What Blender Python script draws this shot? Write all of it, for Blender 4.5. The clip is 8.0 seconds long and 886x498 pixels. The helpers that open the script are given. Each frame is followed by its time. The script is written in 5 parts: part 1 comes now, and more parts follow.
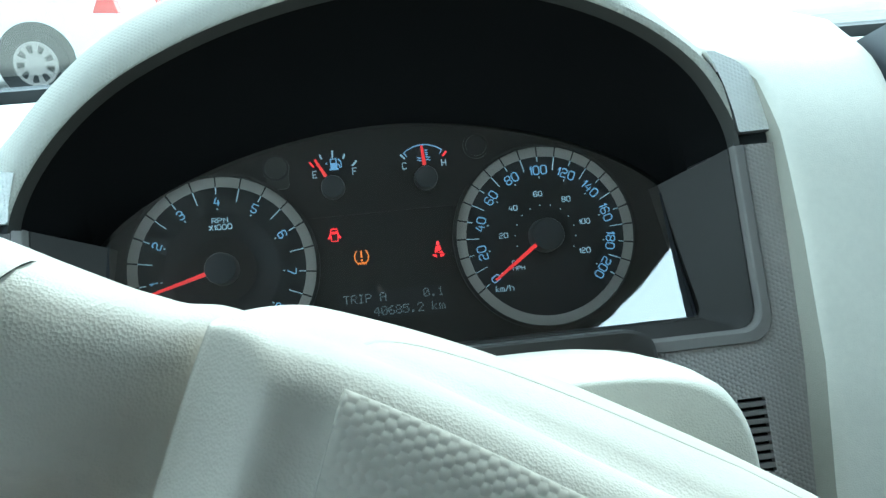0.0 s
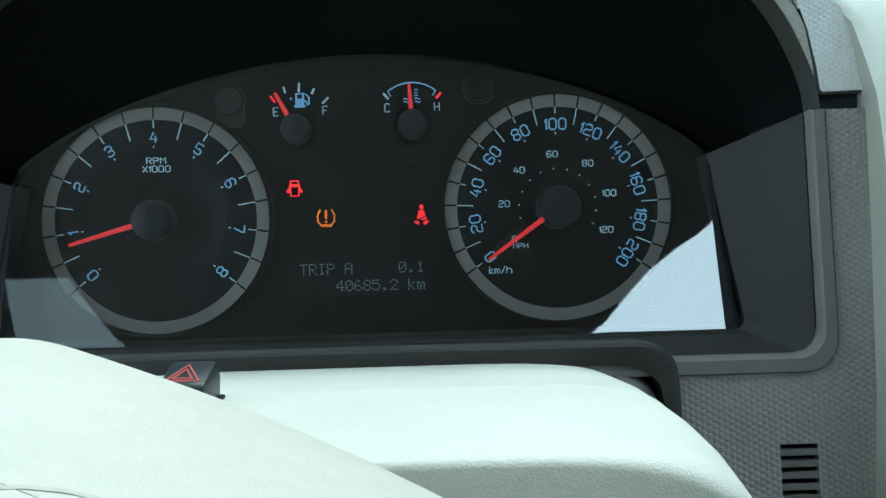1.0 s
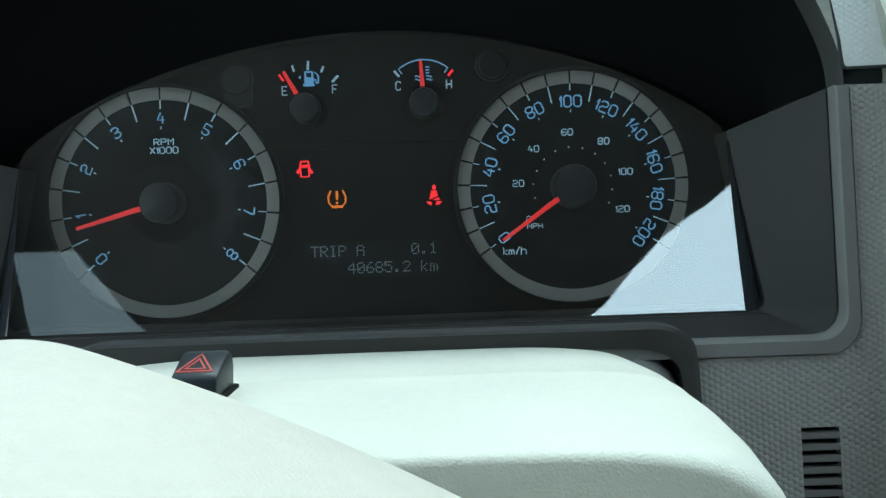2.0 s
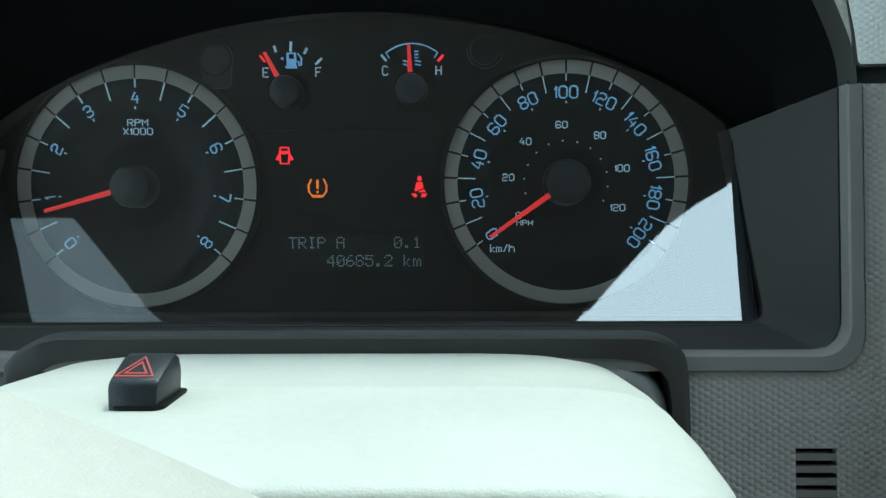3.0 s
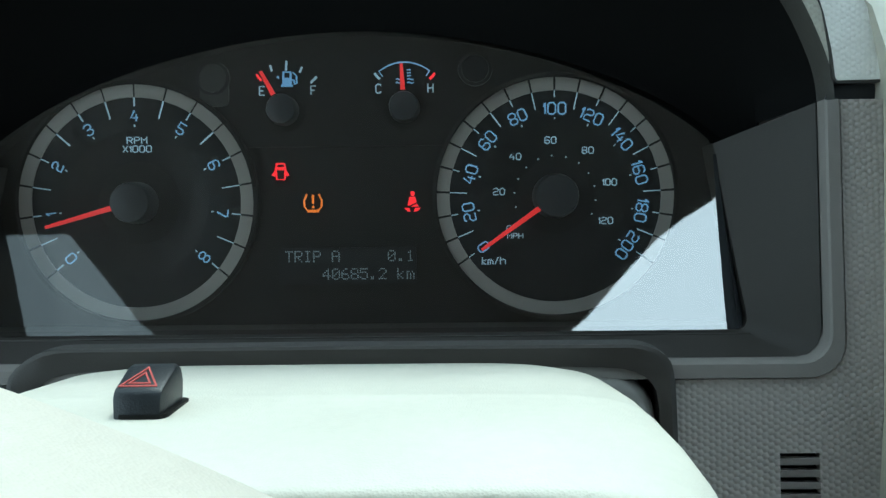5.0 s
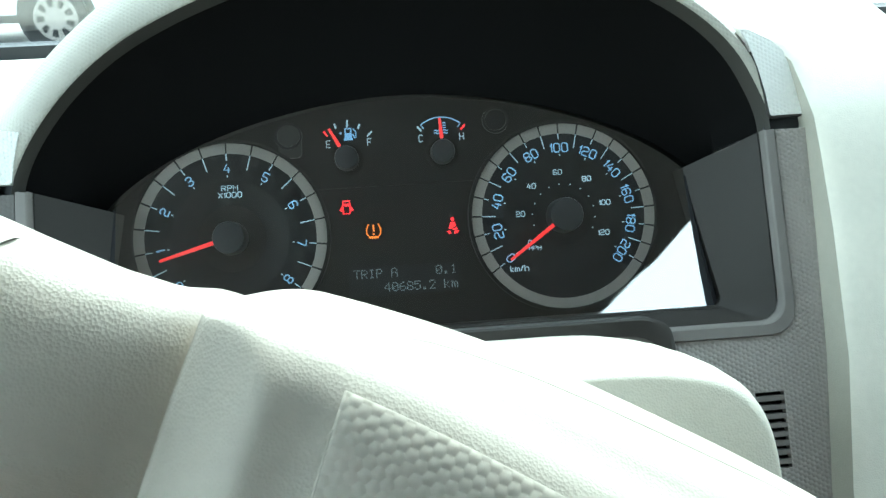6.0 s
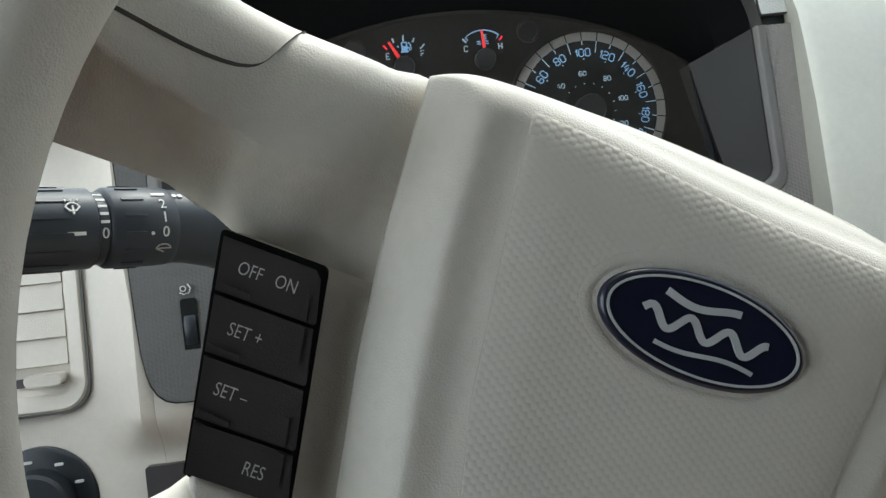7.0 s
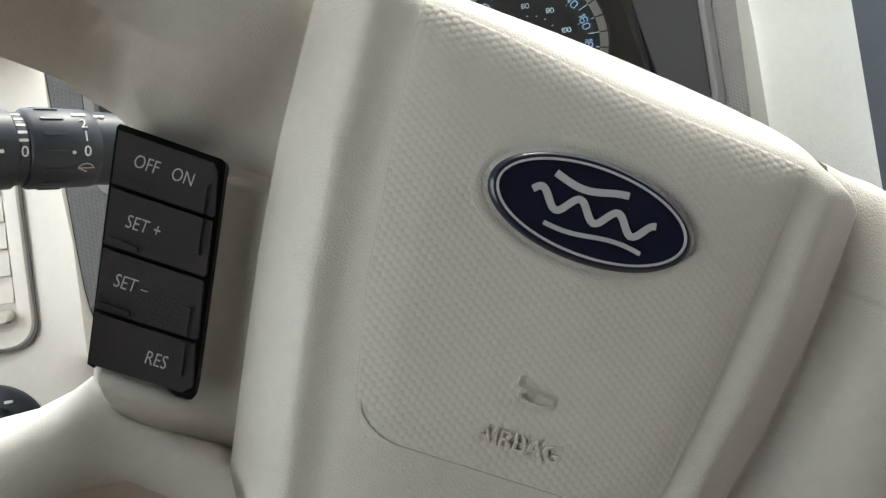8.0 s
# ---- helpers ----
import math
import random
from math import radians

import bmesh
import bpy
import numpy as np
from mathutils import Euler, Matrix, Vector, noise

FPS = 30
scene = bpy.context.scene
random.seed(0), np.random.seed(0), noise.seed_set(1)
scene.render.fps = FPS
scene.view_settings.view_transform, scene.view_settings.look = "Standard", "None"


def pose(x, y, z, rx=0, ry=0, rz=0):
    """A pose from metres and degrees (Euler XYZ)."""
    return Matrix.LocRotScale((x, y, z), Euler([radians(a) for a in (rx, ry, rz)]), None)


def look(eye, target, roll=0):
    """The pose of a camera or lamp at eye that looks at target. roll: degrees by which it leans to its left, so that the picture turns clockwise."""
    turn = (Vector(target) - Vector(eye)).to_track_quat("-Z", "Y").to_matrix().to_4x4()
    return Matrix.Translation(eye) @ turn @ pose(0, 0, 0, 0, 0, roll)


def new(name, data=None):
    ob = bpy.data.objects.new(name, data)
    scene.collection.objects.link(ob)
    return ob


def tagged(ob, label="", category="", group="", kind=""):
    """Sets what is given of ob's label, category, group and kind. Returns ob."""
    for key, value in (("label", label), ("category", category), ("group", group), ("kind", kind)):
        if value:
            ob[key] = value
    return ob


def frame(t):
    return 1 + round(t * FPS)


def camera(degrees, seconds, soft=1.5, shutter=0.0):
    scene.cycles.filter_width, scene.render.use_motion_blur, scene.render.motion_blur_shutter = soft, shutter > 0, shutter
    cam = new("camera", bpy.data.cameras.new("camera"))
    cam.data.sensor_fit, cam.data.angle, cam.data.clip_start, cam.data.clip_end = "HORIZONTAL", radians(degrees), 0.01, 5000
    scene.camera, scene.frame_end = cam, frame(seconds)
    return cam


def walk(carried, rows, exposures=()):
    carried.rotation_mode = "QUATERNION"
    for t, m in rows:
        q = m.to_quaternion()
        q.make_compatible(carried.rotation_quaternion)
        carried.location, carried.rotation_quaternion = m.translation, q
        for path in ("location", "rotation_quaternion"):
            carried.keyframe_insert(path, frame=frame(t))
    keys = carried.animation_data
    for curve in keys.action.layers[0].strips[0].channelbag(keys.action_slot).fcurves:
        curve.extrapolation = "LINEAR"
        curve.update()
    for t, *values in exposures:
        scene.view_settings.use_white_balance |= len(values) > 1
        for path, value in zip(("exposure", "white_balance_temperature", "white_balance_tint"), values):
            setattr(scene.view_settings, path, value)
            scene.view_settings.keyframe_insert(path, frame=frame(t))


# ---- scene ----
cam = camera(54.3, 8.0, soft=1.4)
# the dashboard's own frame: x right, y ahead, z up the dial faces, which lean back
BASE = pose(0, 0, 1.15, -24, 0, 0)
PATH = [
    (0, (-0.0180, -0.5230, -0.0381), (0.1797, 1.4625, 0.0992), -6.15),
    (0.5, (0.0369, -0.4612, -0.0318), (0.1032, 1.5375, 0.0431), -3.03),
    (1, (0.0379, -0.4232, -0.0195), (0.0543, 1.5768, -0.0160), -1.68),
    (1.5, (0.0395, -0.4170, -0.0164), (0.0165, 1.5827, -0.0432), -0.94),
    (2, (0.0348, -0.4161, -0.0156), (0.0343, 1.5831, -0.0740), -2.06),
    (3.5, (0.0569, -0.3892, -0.0091), (0.0097, 1.6072, -0.1205), 0.33),
    (4, (0.0589, -0.3902, -0.0098), (0.0089, 1.6058, -0.1264), -0.03),
    (4.5, (0.0592, -0.3895, -0.0096), (-0.0020, 1.6062, -0.1249), -0.03),
    (6, (-0.0166, -0.5088, -0.0326), (0.1442, 1.4835, 0.0356), -3.99),
    (6.5, (-0.0593, -0.5723, -0.0586), (0.1458, 1.4159, 0.0116), -5.36),
    (7, (-0.0796, -0.5938, -0.0894), (0.1328, 1.3948, -0.0766), -6.53),
    (7.3, (-0.0807, -0.5972, -0.0993), (0.1289, 1.3917, -0.1184), -7.50),
    (7.5, (-0.0788, -0.5955, -0.1046), (0.1276, 1.3934, -0.1442), -7.17),
    (8, (-0.0574, -0.6015, -0.1156), (0.1808, 1.3832, -0.1812), -7.87),
]
EXPOSURE = [(0.0, 2.22, 5250, -15), (0.5, 1.76, 5350, -14), (0.8, 1.68, 5350, -13), (3.5, 1.64, 5480, -12), (5.0, 1.72, 5560, -11), (6.0, 2.60, 5750, -12), (6.5, 2.35, 5950, -4), (7.0, 2.20, 6200, 3), (7.5, 2.50, 6450, 6), (8.0, 2.66, 6550, 6)]
walk(cam, [(t, BASE @ look(eye, target, roll)) for t, eye, target, roll in PATH], EXPOSURE)
SKY, SUN = 0.15, 1.0

# ---- light ----
world = bpy.data.worlds.new("sky")
scene.world = world
world.use_nodes = True
wn = world.node_tree.nodes
sky = wn.new("ShaderNodeTexSky")
sky.sky_type, sky.sun_disc = "NISHITA", False
sky.sun_elevation, sky.sun_rotation = radians(52), radians(20)
sky.dust_density = 3.0
wn["Background"].inputs["Strength"].default_value = SKY
cloud = wn.new("ShaderNodeMixRGB")
cloud.inputs["Fac"].default_value, cloud.inputs["Color2"].default_value = 0.7, (6.5, 6.7, 6.9, 1)
world.node_tree.links.new(sky.outputs["Color"], cloud.inputs["Color1"])
world.node_tree.links.new(cloud.outputs["Color"], wn["Background"].inputs["Color"])
sun_data = bpy.data.lights.new("sun", "SUN")
sun_data.energy, sun_data.angle, sun_data.color = SUN, radians(14), (1.0, 0.96, 0.9)
sun = new("sun", sun_data)
sun.matrix_world = look((2.3, 6.2, 9.5), (0, 0, 1))


# ---- materials ----
def nodes_of(name):
    m = bpy.data.materials.new(name)
    m.use_nodes = True
    t = m.node_tree
    return m, t, t.nodes["Principled BSDF"]


def link(t, a, b):
    t.links.new(a, b)


def maths(t, op, a, b=None):
    n = t.nodes.new("ShaderNodeMath")
    n.operation = op
    for i, v in enumerate((a, b)):
        if v is None:
            continue
        if isinstance(v, (int, float)):
            n.inputs[i].default_value = v
        else:
            link(t, v, n.inputs[i])
    return n.outputs[0]


def hex_height(t, pitch, axes="XZ"):
    """Rows of round bumps in a triangular lattice, as a height."""
    tc = t.nodes.new("ShaderNodeTexCoord")
    sep = t.nodes.new("ShaderNodeSeparateXYZ")
    link(t, tc.outputs["Object"], sep.inputs[0])
    a, b = sep.outputs[axes[0]], sep.outputs[axes[1]]
    k = 4 * math.pi / (math.sqrt(3) * pitch)
    total = None
    for ang in (0, 60, 120):
        ca, sa = math.cos(radians(ang)) * k, math.sin(radians(ang)) * k
        w = maths(t, "COSINE", maths(t, "ADD", maths(t, "MULTIPLY", a, ca), maths(t, "MULTIPLY", b, sa)))
        total = w if total is None else maths(t, "ADD", total, w)
    return maths(t, "SQRT", maths(t, "MAXIMUM", maths(t, "MULTIPLY", maths(t, "ADD", total, 1.5), 0.2222), 0.002))


def plastic(name, colour, rough=0.5, grain=900, bump=0.15, pattern=None, axes="XZ", depth=0.0004, vary=0.06, coat=0.0):
    m, t, p = nodes_of(name)
    tc = t.nodes.new("ShaderNodeTexCoord")
    big = t.nodes.new("ShaderNodeTexNoise")
    big.inputs["Scale"].default_value, big.inputs["Detail"].default_value = 18, 4
    link(t, tc.outputs["Object"], big.inputs["Vector"])
    fine = t.nodes.new("ShaderNodeTexNoise")
    fine.inputs["Scale"].default_value, fine.inputs["Detail"].default_value = 260, 3
    link(t, tc.outputs["Object"], fine.inputs["Vector"])
    ramp = t.nodes.new("ShaderNodeValToRGB")
    ramp.color_ramp.elements[0].position, ramp.color_ramp.elements[1].position = 0.3, 0.7
    ramp.color_ramp.elements[0].color = (*[c * (1 - vary) for c in colour], 1)
    ramp.color_ramp.elements[1].color = (*[min(1, c * (1 + vary)) for c in colour], 1)
    mix = maths(t, "ADD", maths(t, "MULTIPLY", big.outputs["Fac"], 0.65), maths(t, "MULTIPLY", fine.outputs["Fac"], 0.35))
    link(t, mix, ramp.inputs["Fac"])
    link(t, ramp.outputs["Color"], p.inputs["Base Color"])
    rr = maths(t, "ADD", maths(t, "MULTIPLY", big.outputs["Fac"], 0.2), rough - 0.1)
    link(t, rr, p.inputs["Roughness"])
    p.inputs["Coat Weight"].default_value = coat
    p.inputs["Specular IOR Level"].default_value = 0.4 if max(colour) > 0.012 else 0.12
    cells = t.nodes.new("ShaderNodeTexVoronoi")
    cells.feature = "F1"
    cells.inputs["Scale"].default_value = grain
    link(t, tc.outputs["Object"], cells.inputs["Vector"])
    b1 = t.nodes.new("ShaderNodeBump")
    b1.inputs["Strength"].default_value, b1.inputs["Distance"].default_value = bump, 0.0006
    link(t, cells.outputs["Distance"], b1.inputs["Height"])
    last = b1
    if pattern:
        b2 = t.nodes.new("ShaderNodeBump")
        b2.inputs["Strength"].default_value, b2.inputs["Distance"].default_value = 1.0, depth
        link(t, hex_height(t, pattern, axes), b2.inputs["Height"])
        link(t, b1.outputs["Normal"], b2.inputs["Normal"])
        last = b2
    link(t, last.outputs["Normal"], p.inputs["Normal"])
    return m


def glow(name, colour, strength, base=None):
    m, t, p = nodes_of(name)
    p.inputs["Base Color"].default_value = (*(base or colour), 1)
    p.inputs["Roughness"].default_value = 0.5
    p.inputs["Emission Color"].default_value = (*colour, 1)
    p.inputs["Emission Strength"].default_value = strength
    return m


def clear_glass(name, clear=0.04, tint=(1, 1, 1)):
    """A thin pane: clear, with a gloss that grows towards grazing."""
    m, t, p = nodes_of(name)
    out = t.nodes["Material Output"]
    tr, gl, mx, lw = (t.nodes.new("ShaderNode" + k) for k in ("BsdfTransparent", "BsdfGlossy", "MixShader", "LayerWeight"))
    tr.inputs["Color"].default_value = (*tint, 1)
    gl.inputs["Roughness"].default_value = 0.02
    lw.inputs["Blend"].default_value = 0.5
    link(t, maths(t, "ADD", maths(t, "MULTIPLY", maths(t, "POWER", lw.outputs["Facing"], 5), 1 - clear), clear), mx.inputs[0])
    link(t, tr.outputs[0], mx.inputs[1])
    link(t, gl.outputs[0], mx.inputs[2])
    link(t, mx.outputs[0], out.inputs["Surface"])
    return m


# the dash's cream, made lighter: stronger light on the trim put into colour
CREAM_LIT = plastic("cream_plastic_lit", (0.76, 0.74, 0.655), 0.5, grain=1300, bump=0.25)
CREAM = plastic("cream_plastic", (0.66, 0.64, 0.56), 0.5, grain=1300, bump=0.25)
# same cream with the left side's dimmer, warmer light mixed into the colour
CREAM_WARM_LIT = plastic("cream_plastic_warm_lit", (0.60, 0.545, 0.465), 0.5, grain=1300, bump=0.18)
# beige lowered to near black: the shade on the hood's inner edge
HOOD_SHADE = plastic("hood_lip_shade", (0.038, 0.036, 0.031), 0.55, grain=1300, bump=0.2)
# shaded copy of the trim's cream, for the face that turns left
CREAM_SHADED = plastic("cream_plastic_shaded", (0.40, 0.385, 0.325), 0.55, grain=1300, bump=0.2)
CREAM_DOT = plastic("beige_dotted_plastic", (0.41, 0.40, 0.35), 0.5, grain=1300, bump=0.1, pattern=0.0023, axes="XZ", depth=0.00028)
PAD_DOT = plastic("hub_dotted_plastic", (0.61, 0.566, 0.492), 0.62, grain=1300, bump=0.0, pattern=0.0025, axes="XY", depth=0.00021, vary=0.03)
LEATHER = plastic("wheel_grained_plastic", (0.61, 0.566, 0.492), 0.5, grain=1350, bump=0.23)
GREY = plastic("grey_plastic", (0.180, 0.168, 0.158), 0.5, grain=1600, bump=0.12)
JOINT_SHADE = plastic("joint_and_shade_plastic", (0.045, 0.043, 0.040), 0.6, bump=0.0)
# dark grey taken further down, so the hood's shade sits in the colour
RECESS_SHADED = plastic("recess_plastic_shaded", (0.022, 0.0192, 0.0168), 0.6, grain=1600, bump=0.12)
WALLGREY = plastic("dark_grey_plastic", (0.040, 0.0365, 0.0335), 0.5, grain=1600, bump=0.12)
# paler than the shoulder's own grey: its bright light is in the colour
SHOULDER_LIT = plastic("shoulder_dotted_plastic_lit", (0.76, 0.76, 0.73), 0.48, grain=1600, bump=0.05, pattern=0.0024, axes="XZ", depth=0.0003)
# GREY_DOT's grey at about a third of its strength, for the left panel
LEFT_DOT = plastic("left_grey_dotted_plastic", (0.100, 0.094, 0.088), 0.5, grain=1600, bump=0.05, pattern=0.0027, axes="XZ", depth=0.0002)
GREY_DOT = plastic("grey_dotted_plastic", (0.33, 0.308, 0.290), 0.46, grain=1600, bump=0.05, pattern=0.0027, axes="XZ", depth=0.00042)
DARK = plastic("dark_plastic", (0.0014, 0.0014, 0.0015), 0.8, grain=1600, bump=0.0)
MASK = plastic("mask_plastic", (0.0045, 0.0045, 0.005), 0.65, grain=1800, bump=0.0)
BLACK = plastic("black_plastic", (0.014, 0.017, 0.021), 0.40, grain=1500, bump=0.12)
STALKBLACK = plastic("stalk_plastic", (0.020, 0.024, 0.030), 0.42, grain=1500, bump=0.02)
# grey paint for the reflection in the clear lens's curved ends
LENSEND_SHEEN = plastic("lens_end_sheen", (0.030, 0.032, 0.036), 0.18, bump=0.0, coat=0.5)
BOOT = plastic("boot_plastic", (0.14, 0.132, 0.12), 0.30, grain=1500, bump=0.08)
BUTTON = plastic("button_plastic", (0.052, 0.046, 0.045), 0.42, grain=1500, bump=0.12)
SATIN = plastic("dial_print", (0.0065, 0.0075, 0.0095), 0.36, grain=1200, bump=0.03)
RING = plastic("silver_ring_paint", (0.325, 0.300, 0.275), 0.45, grain=2500, bump=0.03, vary=0.04)
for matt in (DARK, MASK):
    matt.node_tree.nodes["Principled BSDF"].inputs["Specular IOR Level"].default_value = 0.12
PADSEAM = plastic("pad_seam_shade", (0.55, 0.51, 0.445), 0.7, bump=0.0)
BROWNSEAM = plastic("seam_shade", (0.11, 0.105, 0.095), 0.8, bump=0.0)
LINE = plastic("black_print", (0.01, 0.01, 0.01), 0.6, bump=0.0)
BLUEINK = glow("backlit_blue_print", (0.24, 0.52, 0.95), 0.10, (0.35, 0.55, 0.75))
WHITEINK = glow("backlit_white_print", (0.5, 0.72, 0.9), 0.10, (0.5, 0.62, 0.7))
NEEDLE = glow("red_needle", (1.0, 0.03, 0.035), 0.16, (0.8, 0.03, 0.03))
REDLAMP = glow("red_lamp", (1.0, 0.015, 0.03), 0.38, (0.6, 0.02, 0.02))
AMBER = glow("amber_lamp", (1.0, 0.2, 0.02), 0.25, (0.6, 0.2, 0.02))
LCDINK = glow("display_segments", (0.5, 0.6, 0.68), 0.030, (0.3, 0.36, 0.4))
LCD = plastic("display_glass", (0.007, 0.008, 0.010), 0.55, bump=0.0)
LABEL = plastic("white_label_print", (0.62, 0.61, 0.58), 0.6, bump=0.0)
SCRIPT = plastic("silver_print", (0.50, 0.51, 0.50), 0.3, bump=0.0, coat=0.4)
NAVY = plastic("navy_enamel", (0.010, 0.012, 0.028), 0.3, bump=0.0, coat=0.35)
REDPRINT = plastic("red_print", (0.5, 0.09, 0.08), 0.5, bump=0.0)
LENS = clear_glass("clear_lens", 0.32)
GLASS = clear_glass("window_glass", 0.04, (0.78, 0.79, 0.79))
# tint chosen to weaken the left bright patch in the lens
PATCH_DIMMER = clear_glass("patch_dimming_glass", 0.04, (0.42, 0.43, 0.43))
SILVER = plastic("blue_grey_plastic", (0.13, 0.14, 0.16), 0.4, grain=1600, bump=0.05)
# unseen cabin trim, darkened to cut fill light and lens reflections
FABRIC = plastic("darkened_cabin_fabric", (0.09, 0.085, 0.08), 0.9, grain=500, bump=0.3)
# lightened brown on an unseen floor, bounces warm light under the spokes
CARPET = plastic("brown_bounce_carpet", (0.44, 0.25, 0.18), 0.95, grain=400, bump=0.5)
ASPHALT = plastic("pale_concrete", (0.45, 0.45, 0.43), 0.9, grain=60, bump=0.4)
WHITEPAINT = plastic("white_car_paint", (0.8, 0.8, 0.8), 0.25, bump=0.0, coat=0.6, vary=0.02)
TYRE = plastic("tyre_rubber", (0.02, 0.02, 0.02), 0.8)
REDGLASS = plastic("red_lamp_glass", (0.6, 0.03, 0.03), 0.2, bump=0.0, coat=0.5)
TINTED = plastic("tinted_glass", (0.02, 0.025, 0.03), 0.1, bump=0.0, coat=0.5)


# ---- building helpers ----
def thing(name, label, category, m=Matrix(), group="", kind=""):
    e = new(name)
    e.empty_display_size = 0.05
    e.matrix_world = m
    return tagged(e, label, category, group, kind)


def finish(bm, smooth=True, angle=40):
    bmesh.ops.recalc_face_normals(bm, faces=bm.faces)
    me = bpy.data.meshes.new("mesh")
    for f in bm.faces:
        f.smooth = smooth
    if smooth:
        for e in bm.edges:
            if len(e.link_faces) == 2 and e.calc_face_angle(0) > radians(angle):
                e.smooth = False
    bm.to_mesh(me)
    bm.free()
    return me


def part(name, bm, material, parent, label="", smooth=True, angle=40):
    me = bm if isinstance(bm, bpy.types.Mesh) else finish(bm, smooth, angle)
    me.name = name
    if not me.materials:
        me.materials.append(material)
    ob = new(name, me)
    ob.parent = parent
    if label:
        ob["label"] = label
    return ob


def piece(name, me, parent, m):
    ob = new(name, me)
    ob.parent = parent
    ob.matrix_local = m
    return ob


def solid(name, bm, material, label, category, m=Matrix(), group="", kind="", smooth=True, angle=40):
    """A thing or piece of the setting that is one mesh."""
    me = finish(bm, smooth, angle)
    me.name = name
    me.materials.append(material)
    ob = new(name, me)
    ob.matrix_world = m
    return tagged(ob, label, category, group, kind)


def skin(rings, closed=True, caps=True):
    """A mesh through rings of points, all of one length."""
    bm = bmesh.new()
    vs = [[bm.verts.new(p) for p in r] for r in rings]
    n = len(rings[0])
    for a, b in zip(vs, vs[1:]):
        for i in range(n if closed else n - 1):
            bm.faces.new((a[i], a[(i + 1) % n], b[(i + 1) % n], b[i]))
    if caps and closed:
        bm.faces.new(vs[0])
        bm.faces.new(vs[-1][::-1])
    return bm


def prism(outline, a, b, axis="Y", bevel=0.0, segments=2):
    """An outline of (u, v) between two depths; axis Y takes (x, z), axis Z takes (x, y), axis X takes (y, z)."""
    def at(u, v, d):
        return {"Y": (u, d, v), "Z": (u, v, d), "X": (d, u, v)}[axis]
    bm = skin([[at(u, v, a) for u, v in outline], [at(u, v, b) for u, v in outline]])
    if bevel:
        bmesh.ops.bevel(bm, geom=[e for e in bm.edges if e.calc_face_angle(0) > radians(35)], offset=bevel, segments=segments, affect="EDGES", profile=0.5)
    return bm


def box(x0, x1, y0, y1, z0, z1, bevel=0.0, segments=2):
    return prism([(x0, z0), (x1, z0), (x1, z1), (x0, z1)], y0, y1, "Y", bevel, segments)


def rounded(w, h, r, n=6, cx=0.0, cy=0.0):
    """The outline of a rectangle with round corners."""
    out = []
    for k, (sx, sy) in enumerate(((1, 1), (-1, 1), (-1, -1), (1, -1))):
        for i in range(n + 1):
            a = radians(90 * k + 90 * i / n)
            out.append((cx + sx * (w / 2 - r) + r * math.cos(a), cy + sy * (h / 2 - r) + r * math.sin(a)))
    return out


def oval(a, b, n=48, cx=0.0, cy=0.0):
    return [(cx + a * math.cos(2 * math.pi * i / n), cy + b * math.sin(2 * math.pi * i / n)) for i in range(n)]


def lathe(profile, n=48, axis="Y", centre=(0, 0, 0), caps=True):
    """Turns (radius, depth) pairs round an axis."""
    rings = []
    for r, d in profile:
        ring = []
        for i in range(n):
            a = 2 * math.pi * i / n
            u, v = r * math.cos(a), r * math.sin(a)
            p = {"Y": (u, d, v), "Z": (u, v, d), "X": (d, u, v)}[axis]
            ring.append(tuple(c + q for c, q in zip(centre, p)))
        rings.append(ring)
    return skin(rings, True, caps)


def stroke(points, width, d0, d1, axis="Y", closed=False):
    """A flat band of even width along (u, v) points, with thickness."""
    n = len(points)
    left, right = [], []
    for i, (u, v) in enumerate(points):
        a = points[(i - 1) % n] if closed or i else points[i]
        b = points[(i + 1) % n] if closed or i < n - 1 else points[i]
        du, dv = b[0] - a[0], b[1] - a[1]
        length = math.hypot(du, dv) or 1
        nu, nv = -dv / length * width / 2, du / length * width / 2
        left.append((u + nu, v + nv))
        right.append((u - nu, v - nv))

    def at(u, v, d):
        return {"Y": (u, d, v), "Z": (u, v, d)}[axis]
    rings = [[at(*l, d0), at(*r, d0), at(*r, d1), at(*l, d1)] for l, r in zip(left, right)]
    if closed:
        rings.append(rings[0])
    return skin(rings, True, not closed)


def merged(*bms):
    bm = bmesh.new()
    for b in bms:
        me = bpy.data.meshes.new("tmp")
        b.to_mesh(me)
        b.free()
        bm.from_mesh(me)
        bpy.data.meshes.remove(me)
    return bm


def lettering(text, size, m, wide=1.0, thick=0.0002, bold=0.0):
    """Words in the built-in font as a mesh, centred, on the plane of m's x and y."""
    cu = bpy.data.curves.new("words", "FONT")
    cu.body, cu.size, cu.align_x, cu.align_y, cu.extrude, cu.offset = text, size, "CENTER", "CENTER", thick, bold
    cu.resolution_u = 3
    ob = bpy.data.objects.new("words", cu)
    me = bpy.data.meshes.new_from_object(ob)
    bpy.data.objects.remove(ob)
    bpy.data.curves.remove(cu)
    me.transform(m @ Matrix.Diagonal((wide, 1, 1, 1)))
    return me




